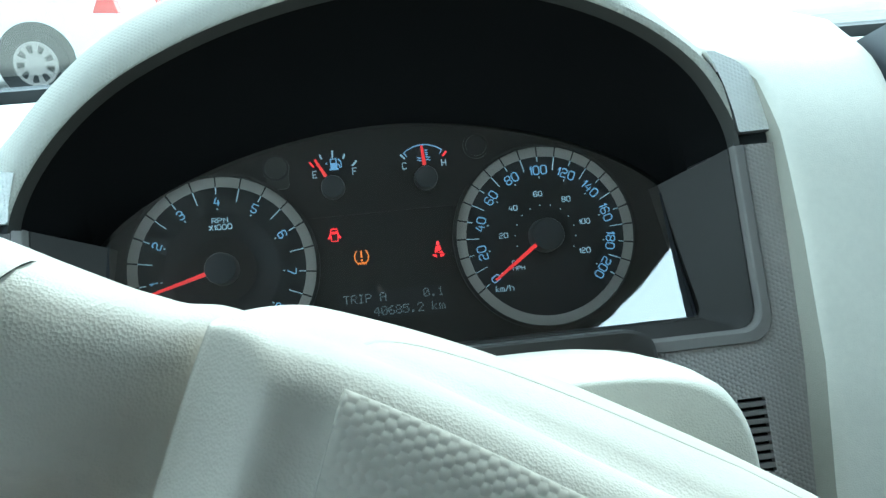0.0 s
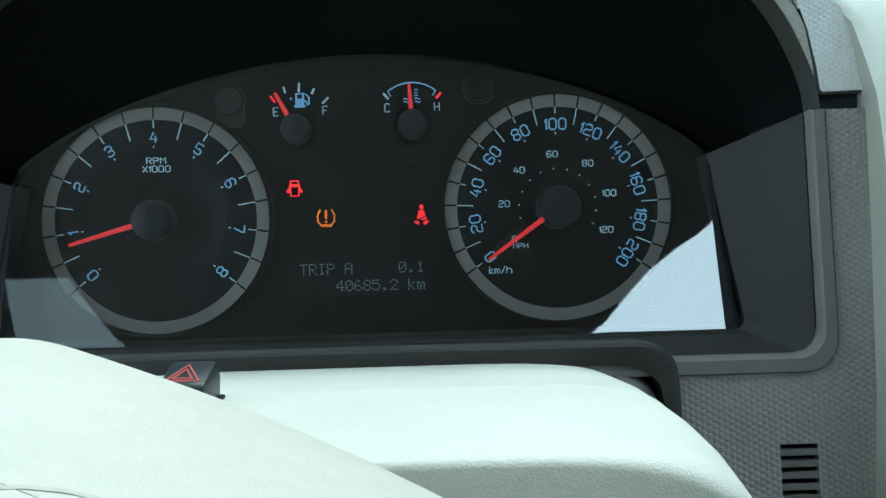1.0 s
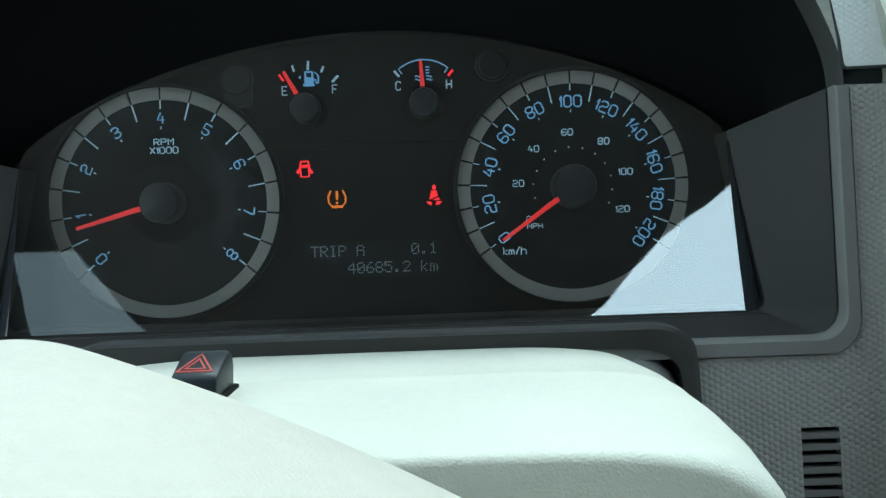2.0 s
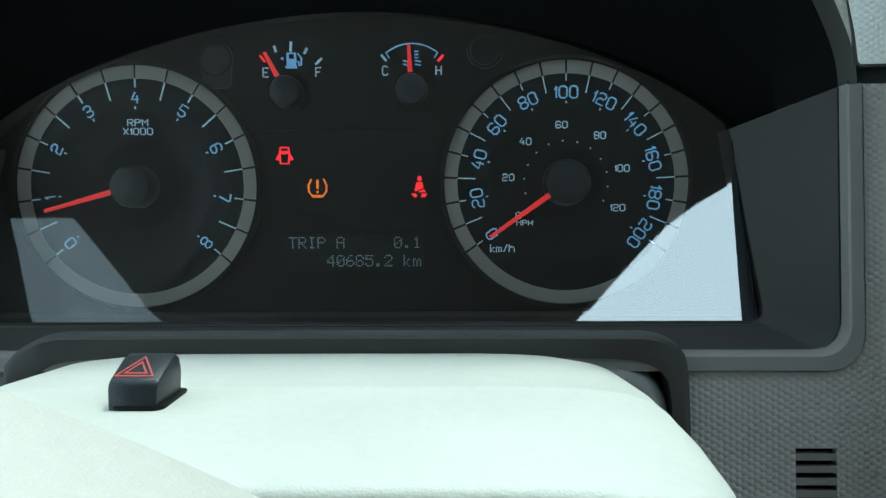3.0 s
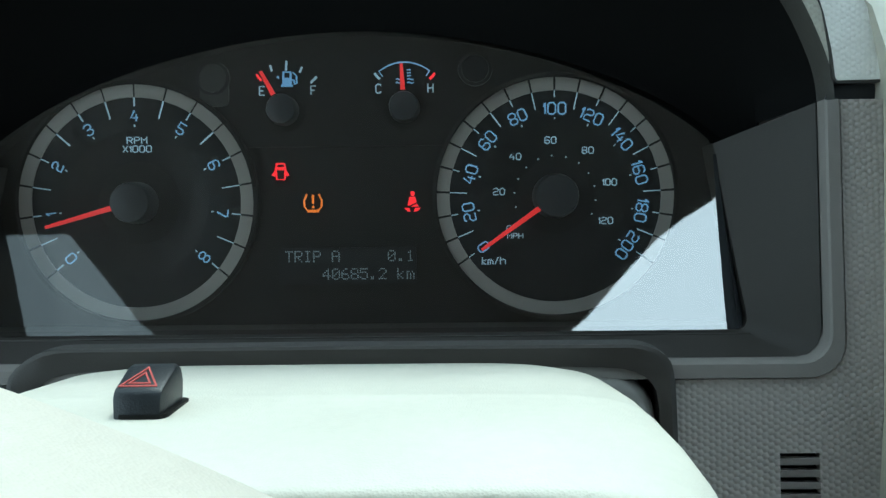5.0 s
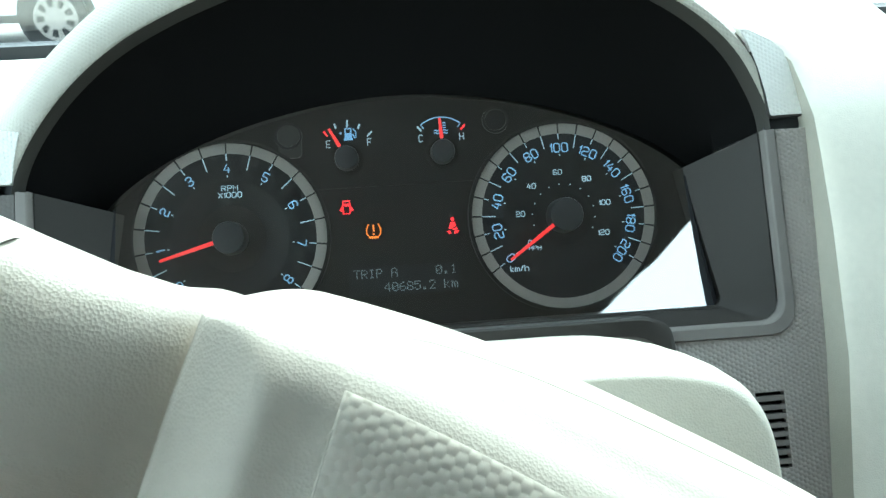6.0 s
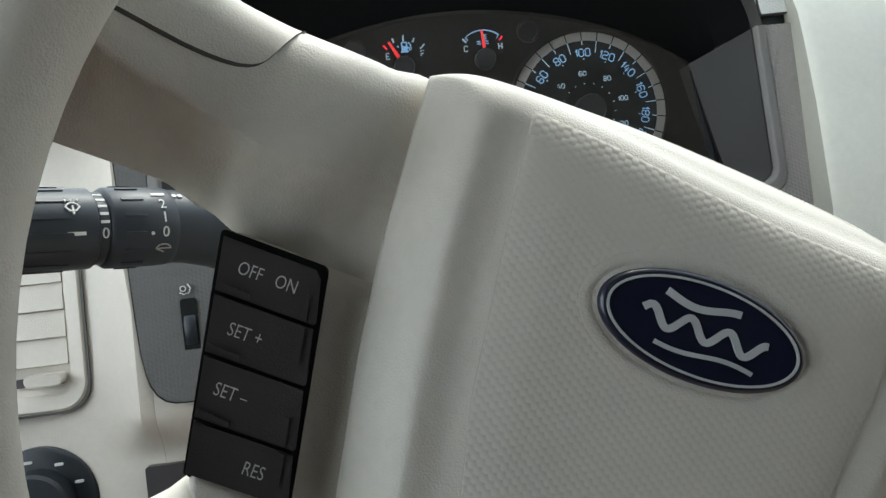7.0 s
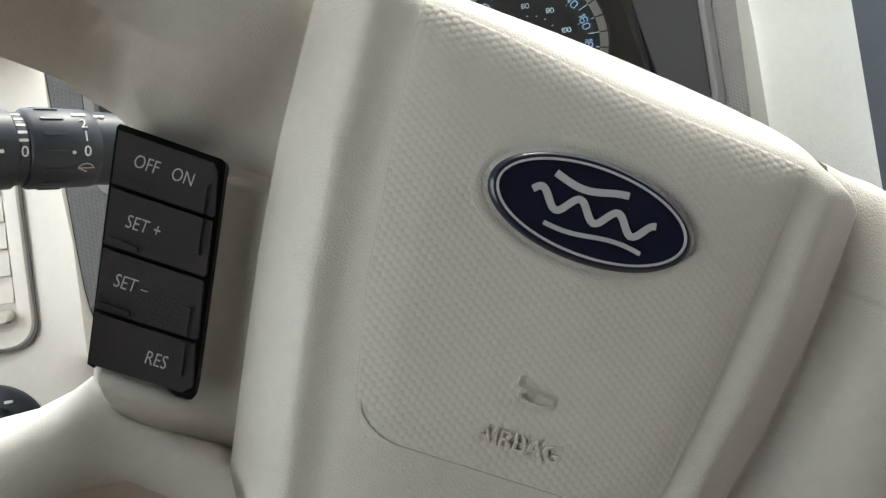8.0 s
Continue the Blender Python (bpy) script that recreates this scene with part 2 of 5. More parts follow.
# square dial characters: strokes through points of a grid 4 wide and 6 high
STROKES = {"0": "10 30 41 45 36 16 05 01 10", "1": "04 16 10", "2": "05 16 36 45 44 33 13 02 00 40", "3": "05 16 36 45 44 33 13|33 42 41 30 10 01", "4": "26 02 42|34 30", "5": "46 06 03 33 42 41 30 10 01",
           "6": "45 36 16 05 01 10 30 41 42 33 03", "7": "06 46 45 20", "8": "13 04 05 16 36 45 44 33 13 02 01 10 30 41 42 33", "R": "00 06 36 45 44 33 03|23 40", "P": "00 06 36 45 44 33 03", "M": "00 06 23 46 40", "X": "00 46|06 40",
           "H": "00 06|40 46|03 43", "E": "46 06 00 40|03 33", "F": "46 06 00|03 33", "C": "45 36 16 05 01 10 30 41", "k": "00 06|34 02 30", "m": "00 04 14 23 20|23 34 43 40", "/": "00 36", "h": "00 06|03 14 34 43 40"}


def dial_words(text, high, x, z, turn, material, parent, y=-0.0012, wide=1.0, name="numeral", line=0.0007):
    """A word in square strokes, high metres tall, on a dial face."""
    u = (high - line) / 6
    pen, runs = 0.0, []
    for ch in text:
        lines = [[(int(p[0]), int(p[1])) for p in one.split()] for one in STROKES[ch].split("|")]
        runs += [[((pen + a) * u * wide, (b - 3) * u) for a, b in one] for one in lines]
        pen += max(a for one in lines for a, b in one) + 1.5
    half = (pen - 1.5) * u * wide / 2
    bm = merged(*[stroke([(a - half, b) for a, b in run], line, -0.0002, 0.0002, "Z", False) for run in runs])
    bm.transform(pose(x, y, z, 90, -turn, 0))
    return part(name, bm, material, parent, smooth=False)


# characters of the display: rows of five dots, top first, as hexadecimal numbers
DOTS = {"T": "1f040404040404", "R": "1e11111e141211", "I": "0e04040404040e", "P": "1e11111e101010", "A": "0e11111f111111", "0": "0e11131519110e", ".": "00000000000c0c", "1": "040c040404040e",
        "4": "02060a121f0202", "6": "0608101e11110e", "8": "0e11110e11110e", "5": "1f101e0101110e", "2": "0e11010204081f", "k": "10101214181412", "m": "00001a15151515"}


def display_words(text, x, z, material, parent, y=0.0004, pitch=0.0044, dot=0.00078):
    bms = []
    for n, ch in enumerate(text):
        if ch == " ":
            continue
        for r in range(7):
            bits = int(DOTS[ch][2 * r:2 * r + 2], 16)
            for c in range(5):
                if bits >> (4 - c) & 1:
                    cx, cz = x + n * pitch + c * dot, z + (3 - r) * dot
                    bms.append(prism([(cx - 0.00026, cz - 0.00028), (cx + 0.00026, cz - 0.00028), (cx + 0.00026, cz + 0.00028), (cx - 0.00026, cz + 0.00028)], y, y + 0.0004))
    return part("lettering", merged(*bms), material, parent, smooth=False)


def read_table(table, x):
    """Reads a straight-line value off a short table of (x, value), in rising x."""
    for (a, p), (b, q) in zip(table, table[1:]):
        if x <= b:
            return p + (q - p) * max(0.0, (x - a) / (b - a))
    return table[-1][1]


def superarch(cx, z0, top, left, right, nl=1.8, nr=2.0, n=88):
    """An arch from its right foot over its top to its left foot, as (x, z)."""
    out = []
    for i in range(n + 1):
        a = math.pi * i / n
        c, s = math.cos(a), math.sin(a)
        w, e = (right, nr) if c >= 0 else (left, nl)
        out.append((cx + w * math.copysign(abs(c) ** (2 / e), c), z0 + (top - z0) * s ** (2 / e)))
    return out


# ---- the dashboard round the instruments ----
def front(z):
    """Depth of the sloping face of the dashboard at a height."""
    return -0.0575 + 0.07 * z


def lens_y(z):
    """Depth of the lens, which leans back and is hollow towards the driver."""
    d = z + 0.058
    return -0.042 + 0.3057 * d - 0.554 * d * d


def sheet(outline, dy=0.0, thick=0.004):
    """A plate on the sloping face."""
    return skin([[(x, front(z) + dy, z) for x, z in outline], [(x, front(z) + dy + thick, z) for x, z in outline]])


def u_path(cx, half, top, bottom, r, n=8):
    out = [(cx + half, top + (bottom + r - top) * i / 6) for i in range(6)]
    out += [(cx + half - r + r * math.cos(radians(-90 * i / n)), bottom + r + r * math.sin(radians(-90 * i / n))) for i in range(n + 1)]
    out += [(cx + half - r - (2 * half - 2 * r) * i / 12, bottom) for i in range(1, 12)]
    out += [(cx - half + r + r * math.cos(radians(270 - 90 * i / n)), bottom + r + r * math.sin(radians(270 - 90 * i / n))) for i in range(n + 1)]
    out += [(cx - half, bottom + r + (top - bottom - r) * i / 6) for i in range(1, 7)]
    return out


dash = thing("dashboard", "cream and grey moulded plastic dashboard with an arched instrument hood", "dashboard", BASE, kind="structure")

# hood: dark inside, lip with its shade painted in, cream outside
def arch(d, z0=0.036):
    out = superarch(0.018, z0, 0.148 + d, 0.217 + d, 0.187 + d, 1.68, 2.0)
    out = [(x - 0.0014 * (x > 0) * math.exp(-((z - 0.064) / 0.016) ** 2), z) for x, z in out]
    return [(x, z - 0.013 * max(0.0, min(1.0, (-0.13 - x) / 0.07)) ** 2) for x, z in out]


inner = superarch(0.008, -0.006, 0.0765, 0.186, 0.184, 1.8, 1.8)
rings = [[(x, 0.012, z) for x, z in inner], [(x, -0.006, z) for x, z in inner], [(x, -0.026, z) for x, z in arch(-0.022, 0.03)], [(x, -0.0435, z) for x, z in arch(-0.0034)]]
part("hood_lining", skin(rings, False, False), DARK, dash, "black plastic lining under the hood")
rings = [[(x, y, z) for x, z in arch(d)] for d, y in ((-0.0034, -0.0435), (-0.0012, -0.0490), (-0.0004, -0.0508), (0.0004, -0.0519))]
part("hood_lip", skin(rings, False, False), HOOD_SHADE, dash, "smooth beige hood edge, darkened for its shade")
rings = [[(x, y + max(0.0, d - 0.005) * 1.3 * max(0.0, min(1.0, (x - 0.12) / 0.06)), max(z, 0.0455 if x > 0 else 0.032)) for x, z in arch(d)] for d, y in ((0.0003, -0.0515), (0.0008, -0.0522), (0.002, -0.0527), (0.005, -0.0529), (0.010, -0.0525), (0.0142, -0.0516), (0.018, -0.0500), (0.030, -0.042), (0.040, -0.024), (0.046, 0.004), (0.048, 0.05), (0.040, 0.16), (0.02, 0.32))]
part("hood_cover", skin(rings, False, False), CREAM_DOT, dash, "beige dotted plastic hood")

# frame round the lens
inn, mid, out, edge = u_path(0.0050, 0.1700, 0.022, -0.0582, 0.006), u_path(0.0050, 0.1930, 0.0355, -0.0668, 0.011), u_path(0.0050, 0.1943, 0.0362, -0.0682, 0.012), u_path(0.0050, 0.2005, 0.0362, -0.0742, 0.014)
inn, mid, out, edge = ([(x, z - 0.010 * (x < -0.14) * max(0.0, z) / 0.036) for x, z in line] for line in (inn, mid, out, edge))
inn = [(0.0050 + (x - 0.0050) * (1 - 0.055 * (z + 0.0582) / 0.080), z) for x, z in inn]
rings = [[(x, lens_y(z) + 0.018, z) for x, z in inn], [(x, lens_y(z) + 0.001, z) for x, z in inn], [(x, front(z) + 0.004, z) for x, z in mid], [(x, front(z) + 0.0026, z) for x, z in mid]]
part("cluster_recess", skin(rings, False, False), RECESS_SHADED, dash, "dark grey sloping recess round the lens, deepened for hood shade", angle=24)
rings = [[(x, front(z) + 0.0045, z) for x, z in mid], [(x, front(z) + 0.0025, z) for x, z in mid], [(x, front(z) - 0.0012, z) for x, z in out], [(0.005 + (x - 0.005) * 1.004, front(z) - 0.0020, z - 0.0006) for x, z in out], [(0.005 + (x - 0.005) * 0.996, front(z) - 0.0020, z) for x, z in edge], [(x, front(z) - 0.0008, z - 0.0004) for x, z in edge], [(x, front(z) + 0.004, z - 0.0004) for x, z in edge]]
part("cluster_frame", skin(rings, False, False), GREY, dash, "grey plastic frame round the instruments", angle=24)

# dotted side panels with the slots
SLOT_X0, SLOT_X1, SLOT_Z, SLOT_STEP, SLOT_H = 0.1786, 0.1944, -0.1043, 0.0047, 0.0022
slot_end = SLOT_Z - 9 * SLOT_STEP + SLOT_STEP - SLOT_H
corner = [(0.2062 - 0.015 + 0.015 * math.cos(radians(a)), -0.0750 + 0.015 + 0.015 * math.sin(radians(a))) for a in range(0, -91, -15)]
right_upper = [(0.2062, 0.0362), (0.2235, 0.0362), (0.2250, -0.03), (0.2215, SLOT_Z), (0.138, SLOT_Z), (0.138, -0.0750)] + corner[::-1]
panel = merged(sheet(right_upper), sheet([(0.138, SLOT_Z), (SLOT_X0, SLOT_Z), (SLOT_X0, slot_end), (0.138, slot_end)]),
               sheet([(SLOT_X1, SLOT_Z), (0.2215, SLOT_Z), (0.2165, slot_end), (SLOT_X1, slot_end)]),
               sheet([(0.138, slot_end), (0.2165, slot_end), (0.206, -0.30), (0.138, -0.30)]))
side_panel = part("side_panel", panel, GREY_DOT, dash, "dark grey dotted plastic panel with slots", angle=20)
bar = sheet([(SLOT_X0, -SLOT_H), (SLOT_X1, -SLOT_H), (SLOT_X1, -SLOT_STEP), (SLOT_X0, -SLOT_STEP)], -front(0), 0.004)
bar = finish(bar)
bar.materials.append(GREY)
for i in range(8):
    z = SLOT_Z - i * SLOT_STEP
    piece("slot_bar", bar, side_panel, pose(0, front(z), z))
part("slot_well", sheet([(SLOT_X0 - 0.002, SLOT_Z + 0.002), (SLOT_X1 + 0.002, SLOT_Z + 0.002), (SLOT_X1 + 0.002, slot_end - 0.002), (SLOT_X0 - 0.002, slot_end - 0.002)], 0.008), LINE, side_panel)
left_outline = [(-0.1962, 0.0250), (-0.2160, 0.0250), (-0.2135, -0.03), (-0.2100, -0.105), (-0.2085, -0.128), (-0.2066, -0.1400), (-0.2046, -0.1465), (-0.2012, -0.1525), (-0.1965, -0.1565), (-0.191, -0.1582), (-0.185, -0.1585), (-0.130, -0.1585), (-0.130, -0.0750), (-0.176, -0.0750), (-0.190, -0.0690), (-0.1962, -0.055)]
joint = [(x - 0.0008 * (x < -0.17), z - 0.0008 * (z < -0.14)) for x, z in left_outline]
part("panel_joint", sheet(joint, 0.0006, 0.003), LINE, dash, "dark joint round the panel")
part("side_panel", sheet(left_outline), LEFT_DOT, dash, "grey dotted plastic panel with a dimmer wheel", angle=20)

# shoulder where the hood meets the side panel
block = [(0.2050, 0.0450), (0.2060, 0.0440), (0.2228, 0.0443), (0.2238, 0.0455), (0.2205, 0.0640), (0.2182, 0.0735), (0.2150, 0.0800), (0.2085, 0.0860), (0.1960, 0.0925), (0.1915, 0.0925), (0.1957, 0.0850), (0.2003, 0.0708), (0.2035, 0.0560)]
part("hood_shoulder", prism(block, -0.0535, 0.0, "Y", 0.0009, 3), SHOULDER_LIT, dash, "grey dotted shoulder of the hood, lightened for its light", angle=30)
part("hood_shoulder", prism([(0.0035 * 2 - x, z - 0.0135) for x, z in block[::-1] if z < 0.075], -0.0535, 0.0, "Y", 0.0009, 3), SHOULDER_LIT, dash, "grey dotted shoulder of the hood, lightened for its light", angle=30)
rim = []
for (a, b), (c, d), (e, f) in zip(block[-1:] + block[:-1], block, block[1:] + block[:1]):
    n = Vector((f - b, a - e)).normalized() * 0.0011 * max(-0.3, min(1.0, (0.078 - d) / 0.012))
    rim.append((c + n.x, d + n.y))
# one dark outline: joint on the left, shade of the side wall on the right
part("shoulder_rim", prism(rim, -0.0532, -0.002, "Y"), JOINT_SHADE, dash, "dark joint and painted side shade round the hood shoulder")
# black blocks in place of the shade below each shoulder
for s in (1, -1):
    part("shoulder_shade", prism([(0.0035 + s * (x - 0.0035), z + min(0, s) * 0.0135) for x, z in ((0.2015, 0.030), (0.2225, 0.030), (0.2238, 0.0462), (0.2048, 0.0462))], -0.0485, -0.040), BLACK, dash, "black block standing for the shade under the hood shoulder")

# cowl strip over the column, with the gap under it
gap = [(0.137, -0.30), (0.137, -0.073), (-0.130, -0.073), (-0.130, -0.30)]
part("column_gap", sheet(gap, 0.012), DARK, dash, "dark gap round the steering column")
strip_in = [(0.1308, -0.22), (0.1308, -0.0948), (0.1307, -0.0859), (0.1296, -0.0786), (0.1278, -0.0756), (0.1253, -0.0732), (0.1215, -0.0713), (0.1167, -0.0700), (0.1082, -0.0693), (0.0954, -0.0690), (0.0, -0.0684), (-0.0955, -0.0694), (-0.1044, -0.0702), (-0.1095, -0.0714), (-0.1133, -0.0734), (-0.1160, -0.0758), (-0.1179, -0.0790), (-0.1195, -0.0850), (-0.1200, -0.22)]
strip_out = [(0.1376, -0.22), (0.1375, -0.1013), (0.1370, -0.0800), (0.1367, -0.0751), (0.1362, -0.0708), (0.1352, -0.0672), (0.1332, -0.0645), (0.1302, -0.0625), (0.1262, -0.0610), (0.1217, -0.0602), (0.0, -0.0598), (-0.1041, -0.0600), (-0.1095, -0.0604), (-0.1150, -0.0616), (-0.1195, -0.0640), (-0.1235, -0.0672), (-0.1265, -0.0710), (-0.1285, -0.080), (-0.130, -0.22)]
rings = [[(x, front(z) + 0.010, z) for x, z in strip_in], [(x, front(z) - 0.003, z) for x, z in strip_in], [(x * 0.985, front(z) - 0.0052, z - 0.0012) for x, z in strip_out], [(x, front(z) - 0.0045, z) for x, z in strip_out], [(x, front(z) + 0.006, z + 0.0005) for x, z in strip_out]]
part("column_trim", skin(rings, False, False), WALLGREY, dash, "grey plastic trim over the steering column", angle=30)

lump = []
for k, dy in ((1.0, 0.014), (1.0, -0.002), (0.985, -0.0060), (0.95, -0.0095), (0.88, -0.0125), (0.7, -0.015), (0.3, -0.0165)):
    lump.append([(x, -0.056 + dy, z) for x, z in rounded(0.070 * k, 0.118 * k, 0.020 * k, 8, 0.0955, -0.1300)])
part("column_boot", skin(lump), BOOT, dash, "shiny dark plastic boot beside the column")

# cream trim beside the panel and the dash body behind
TRIM_EDGE = [(-0.45, 0.196), (-0.30, 0.2040), (-0.154, 0.2145), (-0.088, 0.2200), (-0.02, 0.2222), (0.036, 0.2232), (0.046, 0.2235), (0.073, 0.2180), (0.084, 0.2105), (0.093, 0.1960), (0.12, 0.170), (0.16, 0.15)]
TRIM_RIDGE = [(-0.45, 0.202), (-0.30, 0.2100), (-0.151, 0.2180), (-0.088, 0.2240), (-0.02, 0.2240), (0.04, 0.2215), (0.073, 0.2180), (0.084, 0.2110), (0.093, 0.1975), (0.12, 0.172), (0.16, 0.15)]
rows = []
for z, back in ((-0.45, -0.010), (-0.25, -0.004), (-0.154, 0.0), (-0.088, 0.0), (-0.02, 0.0), (0.02, 0.0), (0.04, 0.001), (0.055, 0.005), (0.073, 0.012), (0.084, 0.0185), (0.093, 0.027), (0.12, 0.058), (0.145, 0.11), (0.15, 0.30)):
    y = front(min(z, 0.06)) + back
    e, r = read_table(TRIM_EDGE, z), read_table(TRIM_RIDGE, z)
    rows.append([(e, y + 0.010, z), (e + 0.0002, y - 0.002, z), (r - 0.0004, y - 0.0120, z), (r + 0.0003, y - 0.0145, z), (r + 0.0022, y - 0.0165, z), (r + 0.006, y - 0.0180, z), (0.262, y - 0.0200, z), (0.285, y - 0.0170, z), (0.297, y - 0.010, z), (0.301, y + 0.02, z)])
part("centre_trim", skin([r[3:] for r in rows], False, False), CREAM_LIT, dash, "cream plastic trim beside the centre stack, lightened for its light")
part("trim_side", skin([r[:4] for r in rows], False, False), CREAM_SHADED, dash, "cream side of the trim, painted in a shaded tone")
part("centre_stack", prism([(0.3030, -0.45), (0.60, -0.45), (0.60, 0.10), (0.3030, 0.10)], -0.055, 0.1, "Y", 0.006), SILVER, dash, "blue-grey plastic centre stack")
def under(z):
    """How far the face has fallen back under the side panel, 0 to 1."""
    k = max(0.0, min(1.0, (-0.164 - z) / 0.030))
    return k * k * (3 - 2 * k)


rows = []
for z in (0.06, 0.045, 0.02, -0.05, -0.10, -0.15, -0.160, -0.165, -0.170, -0.175, -0.180, -0.185, -0.190, -0.195, -0.21, -0.30, -0.45):
    f, g = front(z), under(z)
    rows.append([(-0.46, f + 0.034, z), (-0.30, f + 0.032, z), (-0.245, f + 0.028, z), (-0.232, f + 0.022 + 0.003 * g, z), (-0.222, f + 0.010 + 0.0135 * g, z), (-0.2165 + 0.004 * (z < -0.06), f + 0.001 + 0.0215 * g, z), (-0.205, f + 0.0042 + 0.0173 * g, z)])
part("dash_face", skin(rows, False, False), CREAM_WARM_LIT, dash, "cream plastic dashboard face", angle=60)
rows = [[(x, front(z) + 0.0042 + 0.0173 * under(z) + 0.006 * max(0.0, min(1.0, (x + 0.20) / 0.06)), z) for x in (-0.2049, -0.19, -0.17, -0.14, 0.0, 0.10, 0.24)] for z in (-0.150, -0.160, -0.165, -0.170, -0.175, -0.180, -0.185, -0.190, -0.195, -0.21, -0.30, -0.45)]
part("knee_panel", skin(rows, False, False), CREAM_WARM_LIT, dash, "cream plastic panel under the column", angle=60)
down = BASE.inverted()
for xs, ys in (((-0.50, -0.40, -0.30, -0.218), ((-0.040, 1.190), (-0.034, 1.206), (-0.012, 1.219), (0.05, 1.223), (0.30, 1.205), (0.66, 1.160))), ((-0.217, -0.1, 0.1, 0.302), ((0.17, 1.25), (0.24, 1.222), (0.36, 1.20), (0.66, 1.160))), ((0.303, 0.5, 0.8, 1.02), ((-0.030, 1.190), (-0.024, 1.206), (-0.002, 1.219), (0.05, 1.223), (0.30, 1.205), (0.66, 1.160)))):
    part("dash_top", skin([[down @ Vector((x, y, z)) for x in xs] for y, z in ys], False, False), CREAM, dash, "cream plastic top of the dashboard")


# ---- instrument cluster ----
cluster = thing("instrument_cluster", "black instrument cluster with silver-ringed dials and lit red needles", "instrument cluster", BASE)
mask = [(x, z) for x, z in superarch(0.008, -0.006, 0.0765, 0.186, 0.184, 1.8, 1.8)] + [(-0.178, -0.064), (0.192, -0.064)]
part("backplate", prism(mask, 0.003, 0.010), MASK, cluster, "matt black backplate")
part("housing", prism([(-0.200, -0.070), (0.197, -0.070), (0.197, 0.060), (0.10, 0.080), (-0.10, 0.080), (-0.200, 0.060)], 0.0105, 0.016), MASK, cluster, "black housing behind the dials")
ledge = [(-0.168, -0.0592), (0.175, -0.0592), (0.175, -0.065), (-0.168, -0.065)]
part("ledge", prism(ledge, -0.0440, 0.006), WALLGREY, cluster)
band = [(-0.05, 0.0246), (0.048, 0.0246), (0.048, 0.0251), (-0.05, 0.0251)]
part("groove", prism(band, 0.0018, 0.004), LINE, cluster)

R_OUT, R_IN = 0.0552, 0.0492


def polar(cx, cz, r, a):
    return cx + r * math.cos(radians(a)), cz + r * math.sin(radians(a))


def sector(cx, cz, r0, r1, a0, a1, y0, y1, n=6):
    pts = [polar(cx, cz, r1, a0 + (a1 - a0) * i / n) for i in range(n + 1)] + [polar(cx, cz, r0, a1 + (a0 - a1) * i / n) for i in range(n + 1)]
    return prism(pts, y0, y1)


def dial(name, cx, cz, first, step, count, label, dish):
    d = part(name, lathe([(0.0, dish), (0.0165, dish), (0.0185, dish - 0.0004), (0.0195, dish - 0.0010), (0.0330, -0.0008), (0.0345, -0.0014), (R_IN, -0.0006), (R_IN, 0.006)], 72, "Y", (cx, 0, cz), False), SATIN, cluster, label)
    part("rim", lathe([(R_OUT + 0.0022, 0.004), (R_OUT + 0.0022, -0.003), (R_OUT + 0.0004, -0.004), (R_OUT, -0.0016)], 72, "Y", (cx, 0, cz), False), MASK, d)
    for i in range(count):
        a = first - i * step
        gap_a = 0.55
        part("ring_segment", sector(cx, cz, R_IN, R_OUT, a - step + gap_a, a - gap_a, -0.0018, 0.002), RING, d)
    part("ring_segment", sector(cx, cz, R_IN, R_OUT, first + 0.55, first + 360 - count * step - 0.55, -0.0018, 0.002, 24), RING, d)
    part("ring_back", sector(cx, cz, R_IN, R_OUT, 0, 359.99, -0.0010, 0.002, 72), LINE, d)
    return d


def tick(cx, cz, r0, r1, a, w, mat, parent, y=-0.0016):
    p0, p1 = polar(cx, cz, r0, a), polar(cx, cz, r1, a)
    part("tick", stroke([p0, p1], w, y, y + 0.0006), mat, parent, smooth=False)


def needle(cx, cz, a, r0, r1, w, parent, y=-0.0095):
    p0, p1 = polar(cx, cz, r0, a), polar(cx, cz, r1, a)
    ca, sa = math.cos(radians(a + 90)), math.sin(radians(a + 90))
    o = [(p0[0] + ca * w, p0[1] + sa * w), (p1[0] + ca * w * 0.6, p1[1] + sa * w * 0.6), (p1[0] - ca * w * 0.6, p1[1] - sa * w * 0.6), (p0[0] - ca * w, p0[1] - sa * w)]
    part("needle", prism(o, y, y + 0.0014, "Y", 0.0003, 1), NEEDLE, parent, "glowing red needle")


def hub(cx, cz, r, deep, parent):
    part("hub", lathe([(r * 1.04, 0.001), (r, -deep * 0.8), (r * 0.93, -deep), (r * 0.6, -deep - 0.0006), (0.0001, -deep - 0.0008)], 40, "Y", (cx, 0, cz), False), BLACK, parent, "black needle cap")


TX, TZ, SX, SZ = -0.0980, -0.0009, 0.0980, 0.0
tach = dial("tachometer", TX, TZ, 219.3, 16.165, 16, "round tachometer dial with pale blue numerals", 0.0040)
for i in range(17):
    a = 219.3 - i * 16.165
    if i % 2 == 0:
        tick(TX, TZ, 0.0452, R_IN, a, 0.00056, WHITEINK, tach)
        tick(TX, TZ, 0.0354, 0.0366, a, 0.0006, WHITEINK, tach)
        dial_words(str(i // 2), 0.0058, *polar(TX, TZ, 0.0406, a), a - 90, BLUEINK, tach)
    else:
        tick(TX, TZ, 0.0408, R_IN, a, 0.00056, WHITEINK, tach)
dial_words("RPM", 0.0034, -0.0971, 0.0283, 0, WHITEINK, tach, name="lettering", wide=1.25, line=0.00045)
